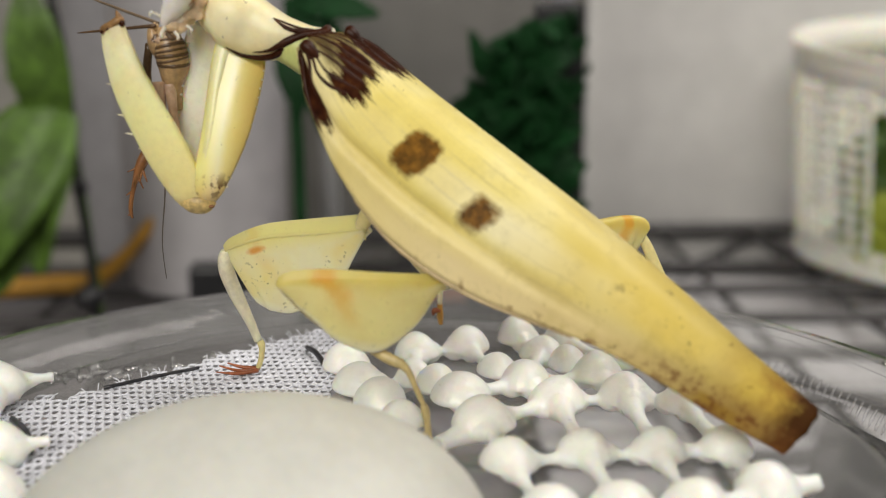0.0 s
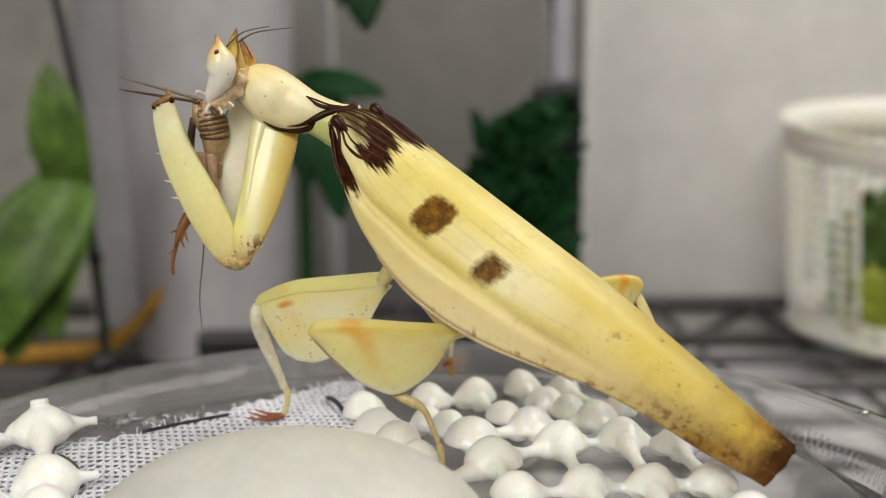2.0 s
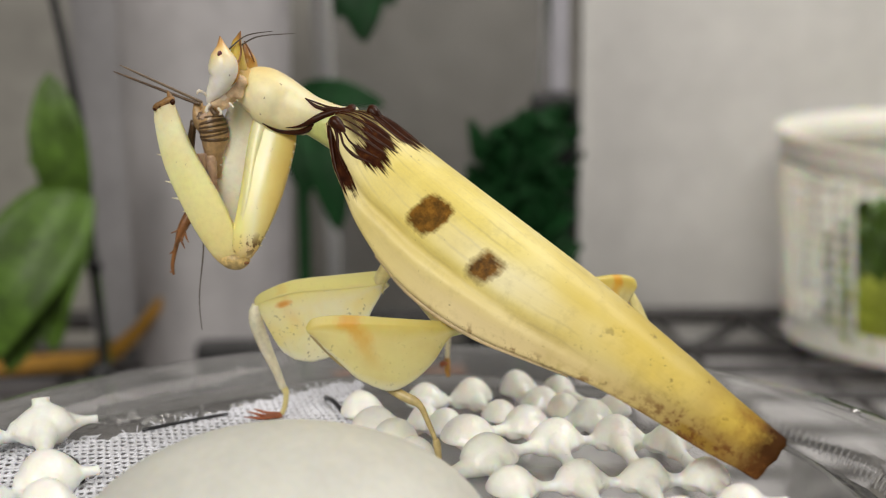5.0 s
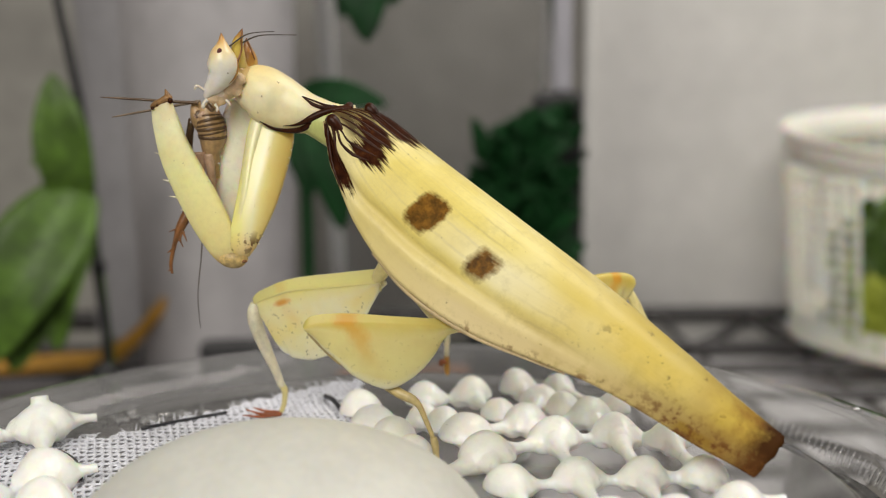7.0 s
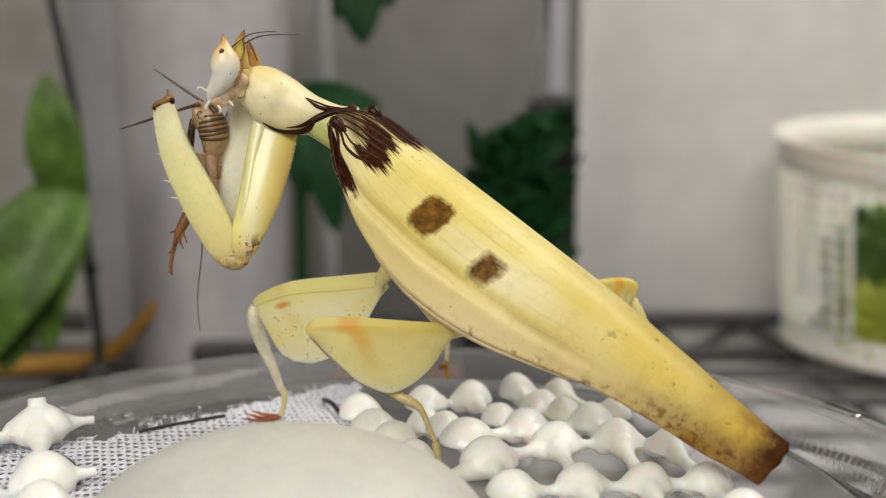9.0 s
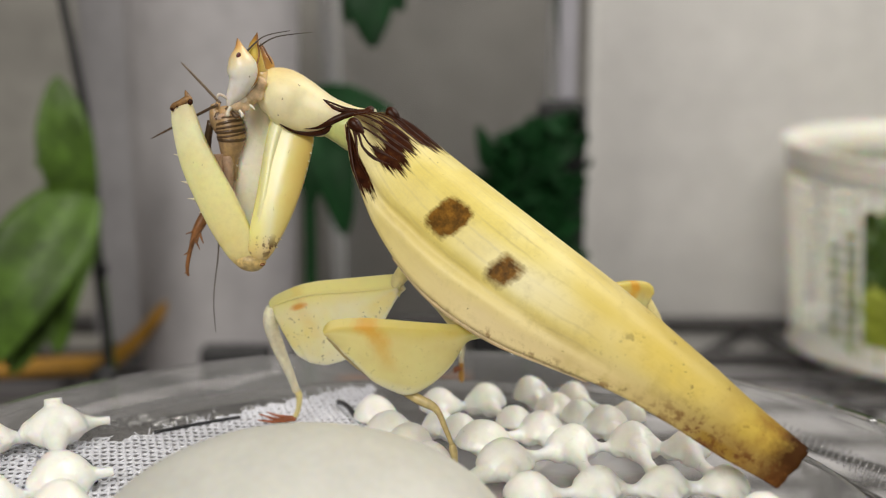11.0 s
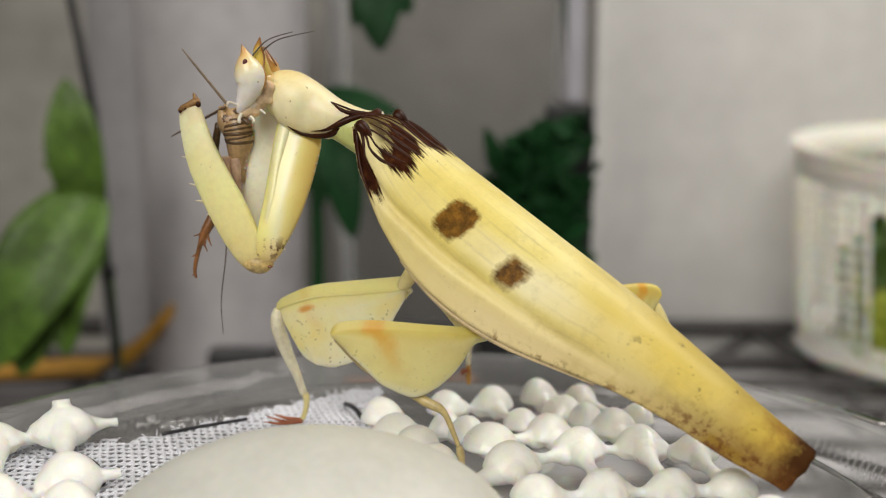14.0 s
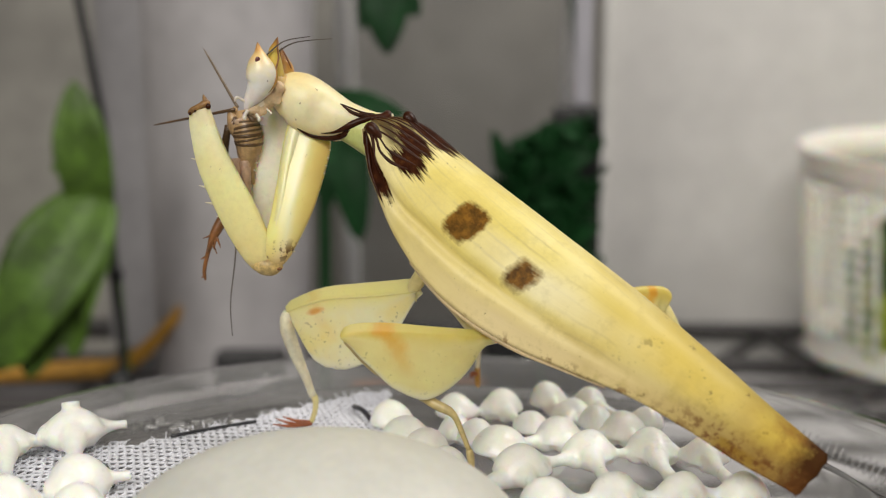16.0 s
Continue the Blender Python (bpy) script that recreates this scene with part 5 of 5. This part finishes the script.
def spines(bm_rows, leg):
    for a, b in bm_rows:
        bm = bmesh.new()
        a, b = Vector(a) + Vector((0.3, 0, 0)), Vector(b) + Vector((0.1, 0, 0))
        tube(bm, [a, a + (b - a) * 0.68], [(0, 0.16), (0.5, 0.09), (1, 0.03)], 6, 4)
        part("spine", bm, CREAM, leg)


def build_foreleg(mantis):
    # near leg: coxa hangs from the pronotum, femur rises from the elbow
    bm = bmesh.new()
    blade(bm, [(-17.9, 95.6, 138.8), (-18.4, 94.6, 135.6), (-19.4, 93.4, 131.4), (-20.6, 92.4, 127.4), (-21.4, 92.2, 124.9)],
          [(0, 2.2), (0.12, 2.4), (0.25, 2.4), (0.55, 1.9), (0.85, 1.35), (0.95, 1.0), (1, 0.5)], [(0, 1.6), (0.12, 2.2), (0.25, 2.3), (0.55, 2.1), (0.85, 1.4), (0.95, 1.0), (1, 0.5)], [(0, 1.2), (0.4, 1.4), (0.9, 1.0), (1, 0.6)], n=40, seg=32, edge=0.42)
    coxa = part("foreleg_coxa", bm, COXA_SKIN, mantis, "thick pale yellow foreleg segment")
    bm = bmesh.new()
    tube(bm, [(-18.6, 95.8, 141.0), (-19.4, 94.6, 138.0), (-20.0, 93.7, 135.0), (-20.5, 92.7, 131.2), (-21.2, 92.0, 127.6), (-21.6, 92.2, 125.0)], [(0, 0.6), (0.2, 0.8), (0.6, 0.75), (0.85, 0.6), (1, 0.4)], 12, 26)
    part("coxa_ridge", bm, FEMUR_SKIN, coxa)
    for k in range(14):
        bm = bmesh.new()
        s = k / 13
        p = Vector((-16.0, 94.4, 136.2)).lerp(Vector((-19.4, 92.2, 126.2)), s) + Vector((0.35 * math.sin(math.pi * s), 0, 0))
        tube(bm, [p, p + Vector((0.16, -0.03, -0.03))], [(0, 0.12), (1, 0.05)], 5, 2)
        part("tooth", bm, CREAM, coxa)
    bm = bmesh.new()
    blade(bm, [(-21.8, 92.4, 124.5), (-23.2, 92.3, 126.6), (-25.3, 92.2, 131.0), (-27.2, 92.2, 135.6), (-28.4, 92.4, 140.4)],
          [(0, 0.5), (0.08, 1.2), (0.2, 1.6), (0.42, 1.9), (0.7, 1.55), (0.9, 1.05), (1, 0.85)], [(0, 0.5), (0.08, 1.3), (0.2, 1.6), (0.42, 1.9), (0.7, 1.85), (0.9, 1.5), (1, 1.15)], [(0, 0.6), (0.1, 0.9), (0.3, 1.0), (0.7, 0.85), (1, 0.5)], n=40, seg=32, edge=0.42)
    femur = part("foreleg_femur", bm, FEMUR_SKIN, mantis, "broad pale yellow spined foreleg segment")
    spines([((-28.7, 92.2, 138.0), (-29.8, 92.0, 138.5)), ((-28.6, 92.2, 135.1), (-29.9, 92.0, 135.5)), ((-28.2, 92.2, 132.5), (-29.1, 92.0, 132.8)), ((-27.5, 92.2, 130.9), (-28.6, 92.0, 131.1)),
            ((-28.7, 92.2, 136.6), (-29.2, 92.1, 136.8)), ((-28.5, 92.2, 133.8), (-28.9, 92.1, 133.9)), ((-26.9, 92.2, 129.7), (-27.3, 92.1, 129.6))], femur)
    bm = bmesh.new()
    tube(bm, [(-29.5, 92.3, 139.75), (-29.1, 92.2, 140.05), (-28.5, 92.1, 140.35), (-27.9, 92.1, 140.65), (-27.45, 92.3, 140.7)], [(0, 0.20), (0.2, 0.34), (0.5, 0.34), (0.8, 0.40), (1, 0.26)], 10, 16)
    knee = part("knee", bm, KNEE, femur, "rough tan-brown joint")
    for p, r in (((-27.5, 91.85, 140.45), 0.27), ((-29.3, 91.85, 139.75), 0.16), ((-28.8, 91.8, 140.0), 0.10)):
        bm = bmesh.new()
        ball(bm, p, r, r * 0.7, r * 1.1, None, 10, 8)
        part("joint_spot", bm, BROWN, knee)
    bm = bmesh.new()
    tube(bm, [(-27.8, 92.3, 140.8), (-28.0, 92.4, 141.3), (-28.1, 92.4, 141.6)], [(0, 0.34), (0.5, 0.2), (1, 0.04)], 8, 6)
    part("knee_point", bm, KNEE, femur)
    bm = bmesh.new()
    tube(bm, [(-20.6, 92.4, 125.0), (-21.6, 92.2, 124.7), (-22.6, 92.3, 124.9), (-23.3, 92.4, 125.6)], [(0, 0.45), (0.3, 0.95), (0.7, 0.95), (1, 0.4)], 14, 16)
    elbow = part("trochanter", bm, ELBOW, mantis, "cream elbow joint with brown specks")
    bm = bmesh.new()
    ball(bm, (-20.75, 91.7, 124.5), 0.3, 0.2, 0.16)
    part("elbow_claw", bm, FOOT, elbow)
    # far leg, pearly inside, holding the prey
    bm = bmesh.new()
    blade(bm, [(-20.8, 96.6, 140.2), (-21.9, 97.2, 136.6), (-22.9, 97.8, 132.4), (-23.4, 98.0, 129.0), (-22.8, 97.6, 126.4)],
          [(0, 2.0), (0.3, 2.3), (0.6, 2.0), (0.85, 1.2), (1, 0.6)], [(0, 1.6), (0.3, 2.0), (0.6, 1.7), (0.85, 1.1), (1, 0.6)], [(0, 0.9), (0.5, 1.0), (1, 0.6)], n=28, seg=20)
    far = part("foreleg_coxa", bm, PEARL, mantis, "pearly white inner foreleg segment")
    for k in range(9):
        bm = bmesh.new()
        z = 140.0 - 0.75 * k
        tube(bm, [(-22.2 - 0.2 * k, 96.3, z), (-22.9 - 0.2 * k, 96.0, z + 0.25)], [(0, 0.11), (1, 0.03)], 6, 3)
        part("spine", bm, PEARL, far)


def lobe_leg(mantis, femur, up, down, thick, tibia, tib_r, tarsus, claws, name):
    bm = bmesh.new()
    blade(bm, femur, up, down, thick, n=48, seg=34, edge=0.6, crest=0.8)
    part(name + "_femur", bm, PALE_LOBE if name == "midleg" else LOBE, mantis, "yellow lobed leg segment like a petal, with an orange smudge")
    if name == "midleg":
        # soft ridge below the upper edge
        bm = bmesh.new()
        tube(bm, [Vector(p) + Vector((0, -0.30, -0.05)) for p in femur], [(0, 0.10), (0.3, 0.17), (0.8, 0.19), (1, 0.10)], 14, 24)
        part(name + "_ridge", bm, PALE_LOBE, mantis)
    bm = bmesh.new()
    tube(bm, tibia, tib_r, 12, 24)
    part(name + "_tibia", bm, TIBIA if name == "midleg" else OLIVE, mantis, "thin pale lower leg" if name == "midleg" else "thin olive-brown lower leg")
    bm = bmesh.new()
    tube(bm, tarsus, [(0, 0.30), (0.2, 0.38), (0.5, 0.30), (1, 0.26)], 8, 12)
    foot = part(name + "_tarsus", bm, SHELL if name == "midleg" else OLIVE, mantis, "thin pale yellow foot")
    for pts in claws:
        bm = bmesh.new()
        tube(bm, pts, [(0, 0.24), (0.6, 0.17), (1, 0.06)], 8, 8)
        part("claw", bm, RUST if name == "midleg" else OLIVE, foot, "rust-red claw" if name == "midleg" else "tan claw")


def build_legs(mantis):
    lobe_leg(mantis, [(-7.2, 92.1, 122.3), (-7.6, 92.4, 122.2), (-12.0, 94.6, 121.4), (-16.5, 96.2, 120.8), (-19.4, 97.0, 119.9), (-20.9, 97.3, 119.2)],
             [(0, 0.8), (0.1, 1.2), (0.2, 1.33), (0.4, 1.37), (0.5, 1.3), (0.6, 1.2), (0.7, 1.08), (0.8, 0.95), (0.9, 0.8), (1, 0.5)],
             [(0, 0.5), (0.12, 0.7), (0.19, 1.0), (0.23, 1.7), (0.27, 2.7), (0.31, 4.0), (0.355, 5.3), (0.395, 6.3), (0.44, 6.9), (0.5, 7.45), (0.585, 7.75), (0.67, 7.7), (0.73, 7.5), (0.79, 7.15), (0.87, 6.85), (0.92, 6.65), (0.96, 6.3), (0.985, 5.8), (1, 5.0)],
             [(0, 0.3), (0.12, 0.4), (0.3, 0.42), (0.9, 0.42), (1, 0.3)],
             [(-20.9, 97.3, 119.2), (-21.0, 97.6, 117.2), (-20.2, 98.2, 114.4), (-19.2, 98.8, 111.6), (-18.6, 99.2, 109.6)], [(0, 0.45), (0.12, 0.72), (0.4, 0.74), (0.8, 0.46), (1, 0.42)],
             [(-18.6, 99.2, 109.8), (-18.3, 99.4, 108.9), (-18.5, 99.7, 107.4), (-18.9, 99.8, 106.4)],
             [[(-18.7, 99.8, 106.5), (-20.6, 99.5, 106.3), (-22.6, 99.1, 107.0)], [(-18.8, 99.6, 106.3), (-20.8, 99.0, 106.2), (-22.8, 98.6, 106.5)], [(-19.0, 99.9, 106.4), (-20.6, 100.1, 106.5), (-22.0, 100.2, 106.9)]], "midleg")
    lobe_leg(mantis, [(0.9, 86.0, 119.1), (-0.6, 84.2, 119.4), (-4.4, 82.6, 119.9), (-8.2, 82.0, 120.2), (-12.0, 81.8, 120.2), (-13.6, 81.8, 119.8)],
             [(0, 0.6), (0.2, 0.65), (0.5, 0.74), (0.7, 0.9), (0.88, 0.8), (0.95, 0.5), (1, 0.25)], [(0, 0.7), (0.17, 0.85), (0.21, 1.45), (0.25, 2.95), (0.29, 4.1), (0.333, 5.0), (0.395, 5.85), (0.46, 6.2), (0.52, 6.0), (0.60, 5.45), (0.65, 4.9), (0.71, 3.75), (0.77, 2.75), (0.83, 2.05), (0.90, 1.25), (0.95, 0.7), (1, 0.3)],
             [(0, 0.6), (0.3, 0.38), (0.9, 0.36), (1, 0.3)],
             [(-13.2, 82.6, 119.3), (-10.6, 83.4, 116.4), (-7.2, 83.8, 114.4), (-5.0, 83.2, 113.2), (-3.4, 82.8, 112.4), (-2.5, 82.8, 110.5), (-1.9, 83.0, 108.9)], [(0, 0.35), (0.45, 0.48), (0.60, 0.46), (0.70, 0.29), (1, 0.22)],
             [(-1.9, 83.0, 109.0), (-1.7, 83.0, 108.0), (-1.6, 83.1, 107.0), (-1.5, 83.2, 106.4)],
             [[(-1.7, 82.9, 107.2), (-1.5, 82.7, 106.6), (-1.2, 82.6, 106.1)], [(-1.5, 83.1, 106.8), (-1.9, 82.8, 106.3), (-2.0, 82.6, 106.0)]], "hindleg")
    # coxae that carry the legs
    for pts, r in (([(-5.2, 91.2, 126.6), (-6.2, 91.8, 124.6), (-7.2, 92.2, 123.0), (-7.7, 92.6, 122.1)], [(0, 1.1), (0.4, 0.85), (0.8, 0.66), (1, 0.35)]),
                   ([(-5.0, 89.4, 124.8), (-4.0, 88.8, 122.6), (-2.7, 88.2, 121.1), (-1.5, 87.4, 119.9), (0.2, 86.0, 119.0)], [(0, 1.3), (0.35, 0.85), (0.75, 0.9), (1, 0.9)])):
        bm = bmesh.new()
        tube(bm, pts, r, 12, 12)
        part("leg_coxa", bm, SHELL, mantis)
    # far legs: the lobe that shows above the wing and a foot by the rim
    bm = bmesh.new()
    blade(bm, [(4.0, 92.0, 118.6), (10.0, 95.6, 120.4), (15.4, 98.2, 121.2), (18.2, 99.0, 121.2), (19.6, 99.3, 120.6)], [(0, 0.5), (0.5, 0.6), (0.85, 0.7), (0.95, 0.5), (1, 0.2)], [(0, 0.5), (0.3, 2.8), (0.6, 5.8), (0.8, 6.4), (0.93, 5.8), (1, 4.2)], [(0, 0.7), (1, 0.6)], n=34, seg=24, turn=-1)
    part("hindleg_femur", bm, LOBE, mantis, "cream lobed leg segment of the far side")
    bm = bmesh.new()
    tube(bm, [(18.6, 99.4, 120.6), (19.6, 99.4, 118.8), (20.6, 99.2, 116.6), (22.2, 98.8, 113.2), (24.4, 98.0, 109.0)], [(0, 0.3), (0.2, 0.5), (0.45, 0.55), (1, 0.4)], 12, 20)
    part("hindleg_tibia", bm, SHELL, mantis)
    bm = bmesh.new()
    tube(bm, [(24.4, 98.0, 109.2), (24.6, 97.8, 107.6), (24.4, 97.4, 106.4)], [(0, 0.4), (1, 0.25)], 8, 8)
    part("hindleg_tarsus", bm, AMBER, mantis)
    bm = bmesh.new()
    blade(bm, [(-1.4, 94.0, 120.6), (-1.0, 99.0, 120.2), (-0.6, 103.0, 118.6), (-0.4, 105.0, 117.4)], [(0, 0.5), (0.5, 0.7), (1, 0.4)], [(0, 0.5), (0.4, 1.6), (0.75, 2.0), (1, 0.5)], [(0, 0.6), (1, 0.5)], face=(1, 0, 0), n=20, seg=16)
    part("midleg_femur", bm, LOBE, mantis)
    bm = bmesh.new()
    tube(bm, [(-0.4, 105.0, 117.2), (-0.5, 106.6, 113.8), (-0.6, 107.6, 110.8)], [(0, 0.45), (1, 0.26)], 8, 12)
    part("midleg_tibia", bm, CREAM, mantis)
    bm = bmesh.new()
    tube(bm, [(-0.6, 107.6, 111.0), (-0.6, 107.8, 109.4), (-0.5, 107.9, 108.4)], [(0, 0.26), (0.5, 0.36), (1, 0.2)], 8, 8)
    foot = part("midleg_tarsus", bm, AMBER, mantis)
    bm = bmesh.new()
    tube(bm, [(-0.6, 107.6, 110.0), (-1.2, 107.4, 110.1), (-1.3, 107.3, 109.6)], [(0, 0.26), (0.6, 0.3), (1, 0.12)], 8, 6)
    part("claw", bm, RUST, foot)


mantis = thing("orchid_mantis", (-2, 92, TOP), "pale yellow orchid mantis with brown-spotted wings, eating a cricket", "mantis")
build_body(mantis)
near_wing = build_wing("forewing", mantis, 1, 0.0, 0.0, 1.36, "pale yellow forewing with brown shoulder, spots and tip")
build_wing("forewing", mantis, -1, -0.35, 0.0, 0.9, "pale yellow forewing folded beneath the other")
build_shoulder(mantis, near_wing)
build_pronotum(mantis)
mantis_head = build_head(mantis)
build_foreleg(mantis)
build_legs(mantis)

# ---- the cricket held as prey ----
cricket = thing("cricket", (-25.3, 96.5, 128), "half-eaten brown banded cricket held in the mantis's forelegs", "cricket")


def build_cricket():
    axis = [(-24.9, 96.2, 140.0), (-24.6, 96.0, 138.4), (-24.4, 96.1, 136.8), (-24.6, 96.4, 135.0), (-24.4, 96.8, 132.6)]
    path = smooth_path(axis, 16)
    bm = bmesh.new()
    tube(bm, axis, [(0, 0.9), (0.3, 1.45), (0.55, 1.35), (0.8, 0.8), (1, 0.4)], 16, 24)
    part("abdomen", bm, TAN, cricket, "tan banded abdomen")
    for k in range(6):
        i = 3 + k
        bm = bmesh.new()
        r = spline([(0, 0.9), (0.3, 1.45), (0.55, 1.35), (0.8, 0.8), (1, 0.4)], i / 16) + 0.07
        d = (path[i + 1] - path[i - 1]).normalized() * (0.12 + 0.06 * (k % 2)) + Vector((0.010, 0, 0)) * ((k * 5) % 3 - 1)
        tube(bm, [path[i] - d, path[i], path[i] + d], [(0, r - 0.08), (0.5, r), (1, r - 0.08)], 20, 4)
        part("band", bm, UMBER, cricket, "dark brown band")
    for pts, r, m, name in (([(-26.2, 95.9, 140.3), (-26.0, 95.9, 139.6), (-25.7, 95.9, 138.6), (-25.3, 96.0, 137.4)], [(0, 0.2), (0.3, 0.55), (0.7, 0.85), (1, 0.6)], TAN, "thorax"), ([(-24.8, 95.9, 135.0), (-24.6, 95.7, 132.6), (-24.3, 95.9, 130.6)], [(0, 0.6), (0.4, 0.45), (1, 0.22)], PINK, "leg"),
                           ([(-25.8, 95.9, 135.2), (-25.6, 95.7, 132.6), (-24.9, 96.2, 129.6)], [(0, 0.7), (0.4, 0.5), (1, 0.25)], PINK, "leg"),
                           ([(-26.6, 96.6, 138.6), (-27.2, 97.0, 135.0), (-27.0, 97.4, 131.0), (-27.4, 97.2, 128.6)], [(0, 0.35), (0.5, 0.5), (1, 0.35)], UMBER, "leg")):
        bm = bmesh.new()
        tube(bm, pts, r, 10, 12)
        part(name, bm, m, cricket)
    bm = bmesh.new()
    tube(bm, [(-27.4, 96.8, 128.9), (-28.3, 96.4, 127.2), (-28.9, 96.2, 125.4), (-29.3, 96.2, 123.6), (-29.2, 96.2, 122.6)], [(0, 0.6), (0.22, 0.5), (0.42, 0.26), (0.8, 0.2), (1, 0.12)], 8, 16)
    foot = part("hind_foot", bm, FOOT, cricket, "brown spined foot")
    for a, b in (((-28.2, 96.3, 127.4), (-29.3, 96.0, 127.0)), ((-28.0, 96.3, 127.2), (-27.5, 96.0, 126.0)), ((-28.5, 96.3, 126.6), (-27.9, 96.0, 125.4)), ((-29.2, 96.2, 123.0), (-29.6, 96.1, 122.9)), ((-28.9, 96.2, 125.2), (-29.6, 96.1, 124.8)), ((-28.3, 96.2, 127.4), (-28.9, 95.8, 125.6)), ((-27.9, 96.3, 127.6), (-28.2, 96.0, 125.9))):
        bm = bmesh.new()
        tube(bm, [a, b], [(0, 0.18), (1, 0.05)], 6, 4)
        part("spur", bm, FOOT, foot)
    bm = bmesh.new()
    tube(bm, [(-26.1, 97.0, 127.0), (-26.3, 97.2, 124.5), (-26.9, 97.4, 120.0), (-26.8, 97.6, 116.4)], [(0, 0.09), (1, 0.04)], 6, 16)
    part("antenna", bm, HAIR, cricket)


build_cricket()


def build_chewed():
    """Torn flesh and bits of shell where the prey is being eaten."""
    rng = random.Random(9)
    for k in range(13):
        bm = bmesh.new()
        r = rng.uniform(0.18, 0.42)
        ball(bm, (-24.7 + rng.gauss(0, 0.55), 95.4 + rng.uniform(-0.4, 0.3), 139.5 + rng.gauss(0, 0.45)), r * rng.uniform(0.8, 1.6), r * 0.7, r, pose(0, 0, 0, 0, rng.uniform(0, 180), 0), 10, 8)
        for v in bm.verts:
            v.co += Vector((rng.gauss(0, 1), rng.gauss(0, 1), rng.gauss(0, 1))) * 0.00004
        part("torn_piece", bm, (PINK, TAN, UMBER)[k % 3], cricket, ("pinkish torn flesh", "", "dark bit of shell")[k % 3])


build_chewed()


def feeler(pivot, tip, r0, material):
    """A long stiff feeler of the prey, turning at its root; built lying along -x."""
    bm = bmesh.new()
    p, q = Vector(pivot), Vector(tip)
    tube(bm, [p, p.lerp(q, 0.5), q], [(0, r0), (0.3, r0 * 0.9), (0.75, r0 * 0.7), (1, r0 * 0.3)], 8, 14)
    return part("feeler", bm, material, cricket, "thin brown feeler", pivot=pivot)


ROOT = (-25.6, 95.2, 140.2)
feeler_a = feeler(ROOT, (-35.2, 95.2, 140.2), 0.17, UMBER)
feeler_b = feeler((-25.4, 95.6, 140.4), (-34.2, 95.6, 140.4), 0.16, FEELER)


def motions():
    """What moves: the mantis's head as it chews, and the prey's feelers."""
    base = ORIGIN[mantis_head] - ORIGIN[mantis]
    nods = [(0, 6, -11, 10, -0.3, 0.1), (1.0, 5, -12, 9.5, -0.32, 0.12), (2.0, 5, -13, 9.5, -0.4, 0.13), (3.0, 6, -13, 9, -0.36, 0.16), (4.0, 5, -13.5, 9.5, -0.33, 0.12), (5.2, 5.5, -9, 9.5, -0.24, 0.2),
            (6.5, 7, -5.7, 9, -0.13, 0.3), (7.0, 8.3, -6, 8, -0.08, 0.36), (7.5, 8, -7, 7.2, -0.1, 0.3), (8.5, 8, -7.6, 7, -0.08, 0.32), (9.0, 6, -7.5, 7.5, -0.06, 0.25), (10.2, 4, -11, 10, -0.15, 0.08),
            (11.5, 3, -14.6, 12.2, -0.22, -0.02), (12.5, 4, -15.6, 12, -0.2, 0.0), (13.0, 3.6, -16.2, 13, -0.26, -0.06), (13.5, 3.8, -18, 14.5, -0.32, -0.1), (14.0, 4.4, -19.3, 14.2, -0.33, -0.12), (14.5, 4.3, -18.8, 13.5, -0.28, -0.12),
            (15.0, 4, -10.5, 12.4, -0.2, 0.0), (15.5, 3.4, -10, 11.6, -0.15, -0.03), (16.0, 4.2, -11.4, 10, -0.1, 0.03)]
    walk(mantis_head, [(t, pose(base.x + dx * MM, base.y, base.z + dz * MM, rx, ry, rz)) for t, rx, ry, rz, dx, dz in nods])
    for ob, rows in ((feeler_a, [(0, -4, -28), (0.5, -3, -30), (1.5, 4, -33), (2.5, 10, -8), (3.5, 12, -16), (4.2, 32, -15), (5.2, 16, -4), (6.3, -1, 8), (6.5, 2, -18), (7.0, 4, 5), (8.0, -21, -36), (9.0, -16, -16), (10.2, -19, -24), (11.4, -22, -32), (12.0, -20, -39), (13.0, -20, -39), (14.0, -19, -39), (14.7, -6, -41), (15.2, -4, -43), (15.5, 6, -24), (16.0, -10, -17)]),
                     (feeler_b, [(0, 16, -27), (0.5, 17, -26), (1.5, 18, -16), (2.5, 13, 0), (3.5, 22, -6), (4.2, 33, 4), (5.2, 22, 10), (6.3, 10, 15), (6.5, 21, -10), (7.0, -10, 16), (8.0, 18, -34), (9.0, 23, -40), (10.2, 27, -46), (11.4, 31, -48), (12.0, 35, -42), (13.0, 34, -38), (14.0, 41, -35), (14.7, 41, -29), (15.2, 43, -35), (16.0, 44, -46)])):
        base = ORIGIN[ob] - ORIGIN[cricket]
        walk(ob, [(t, pose(*base, 0, a, c)) for t, a, c in rows])


motions()
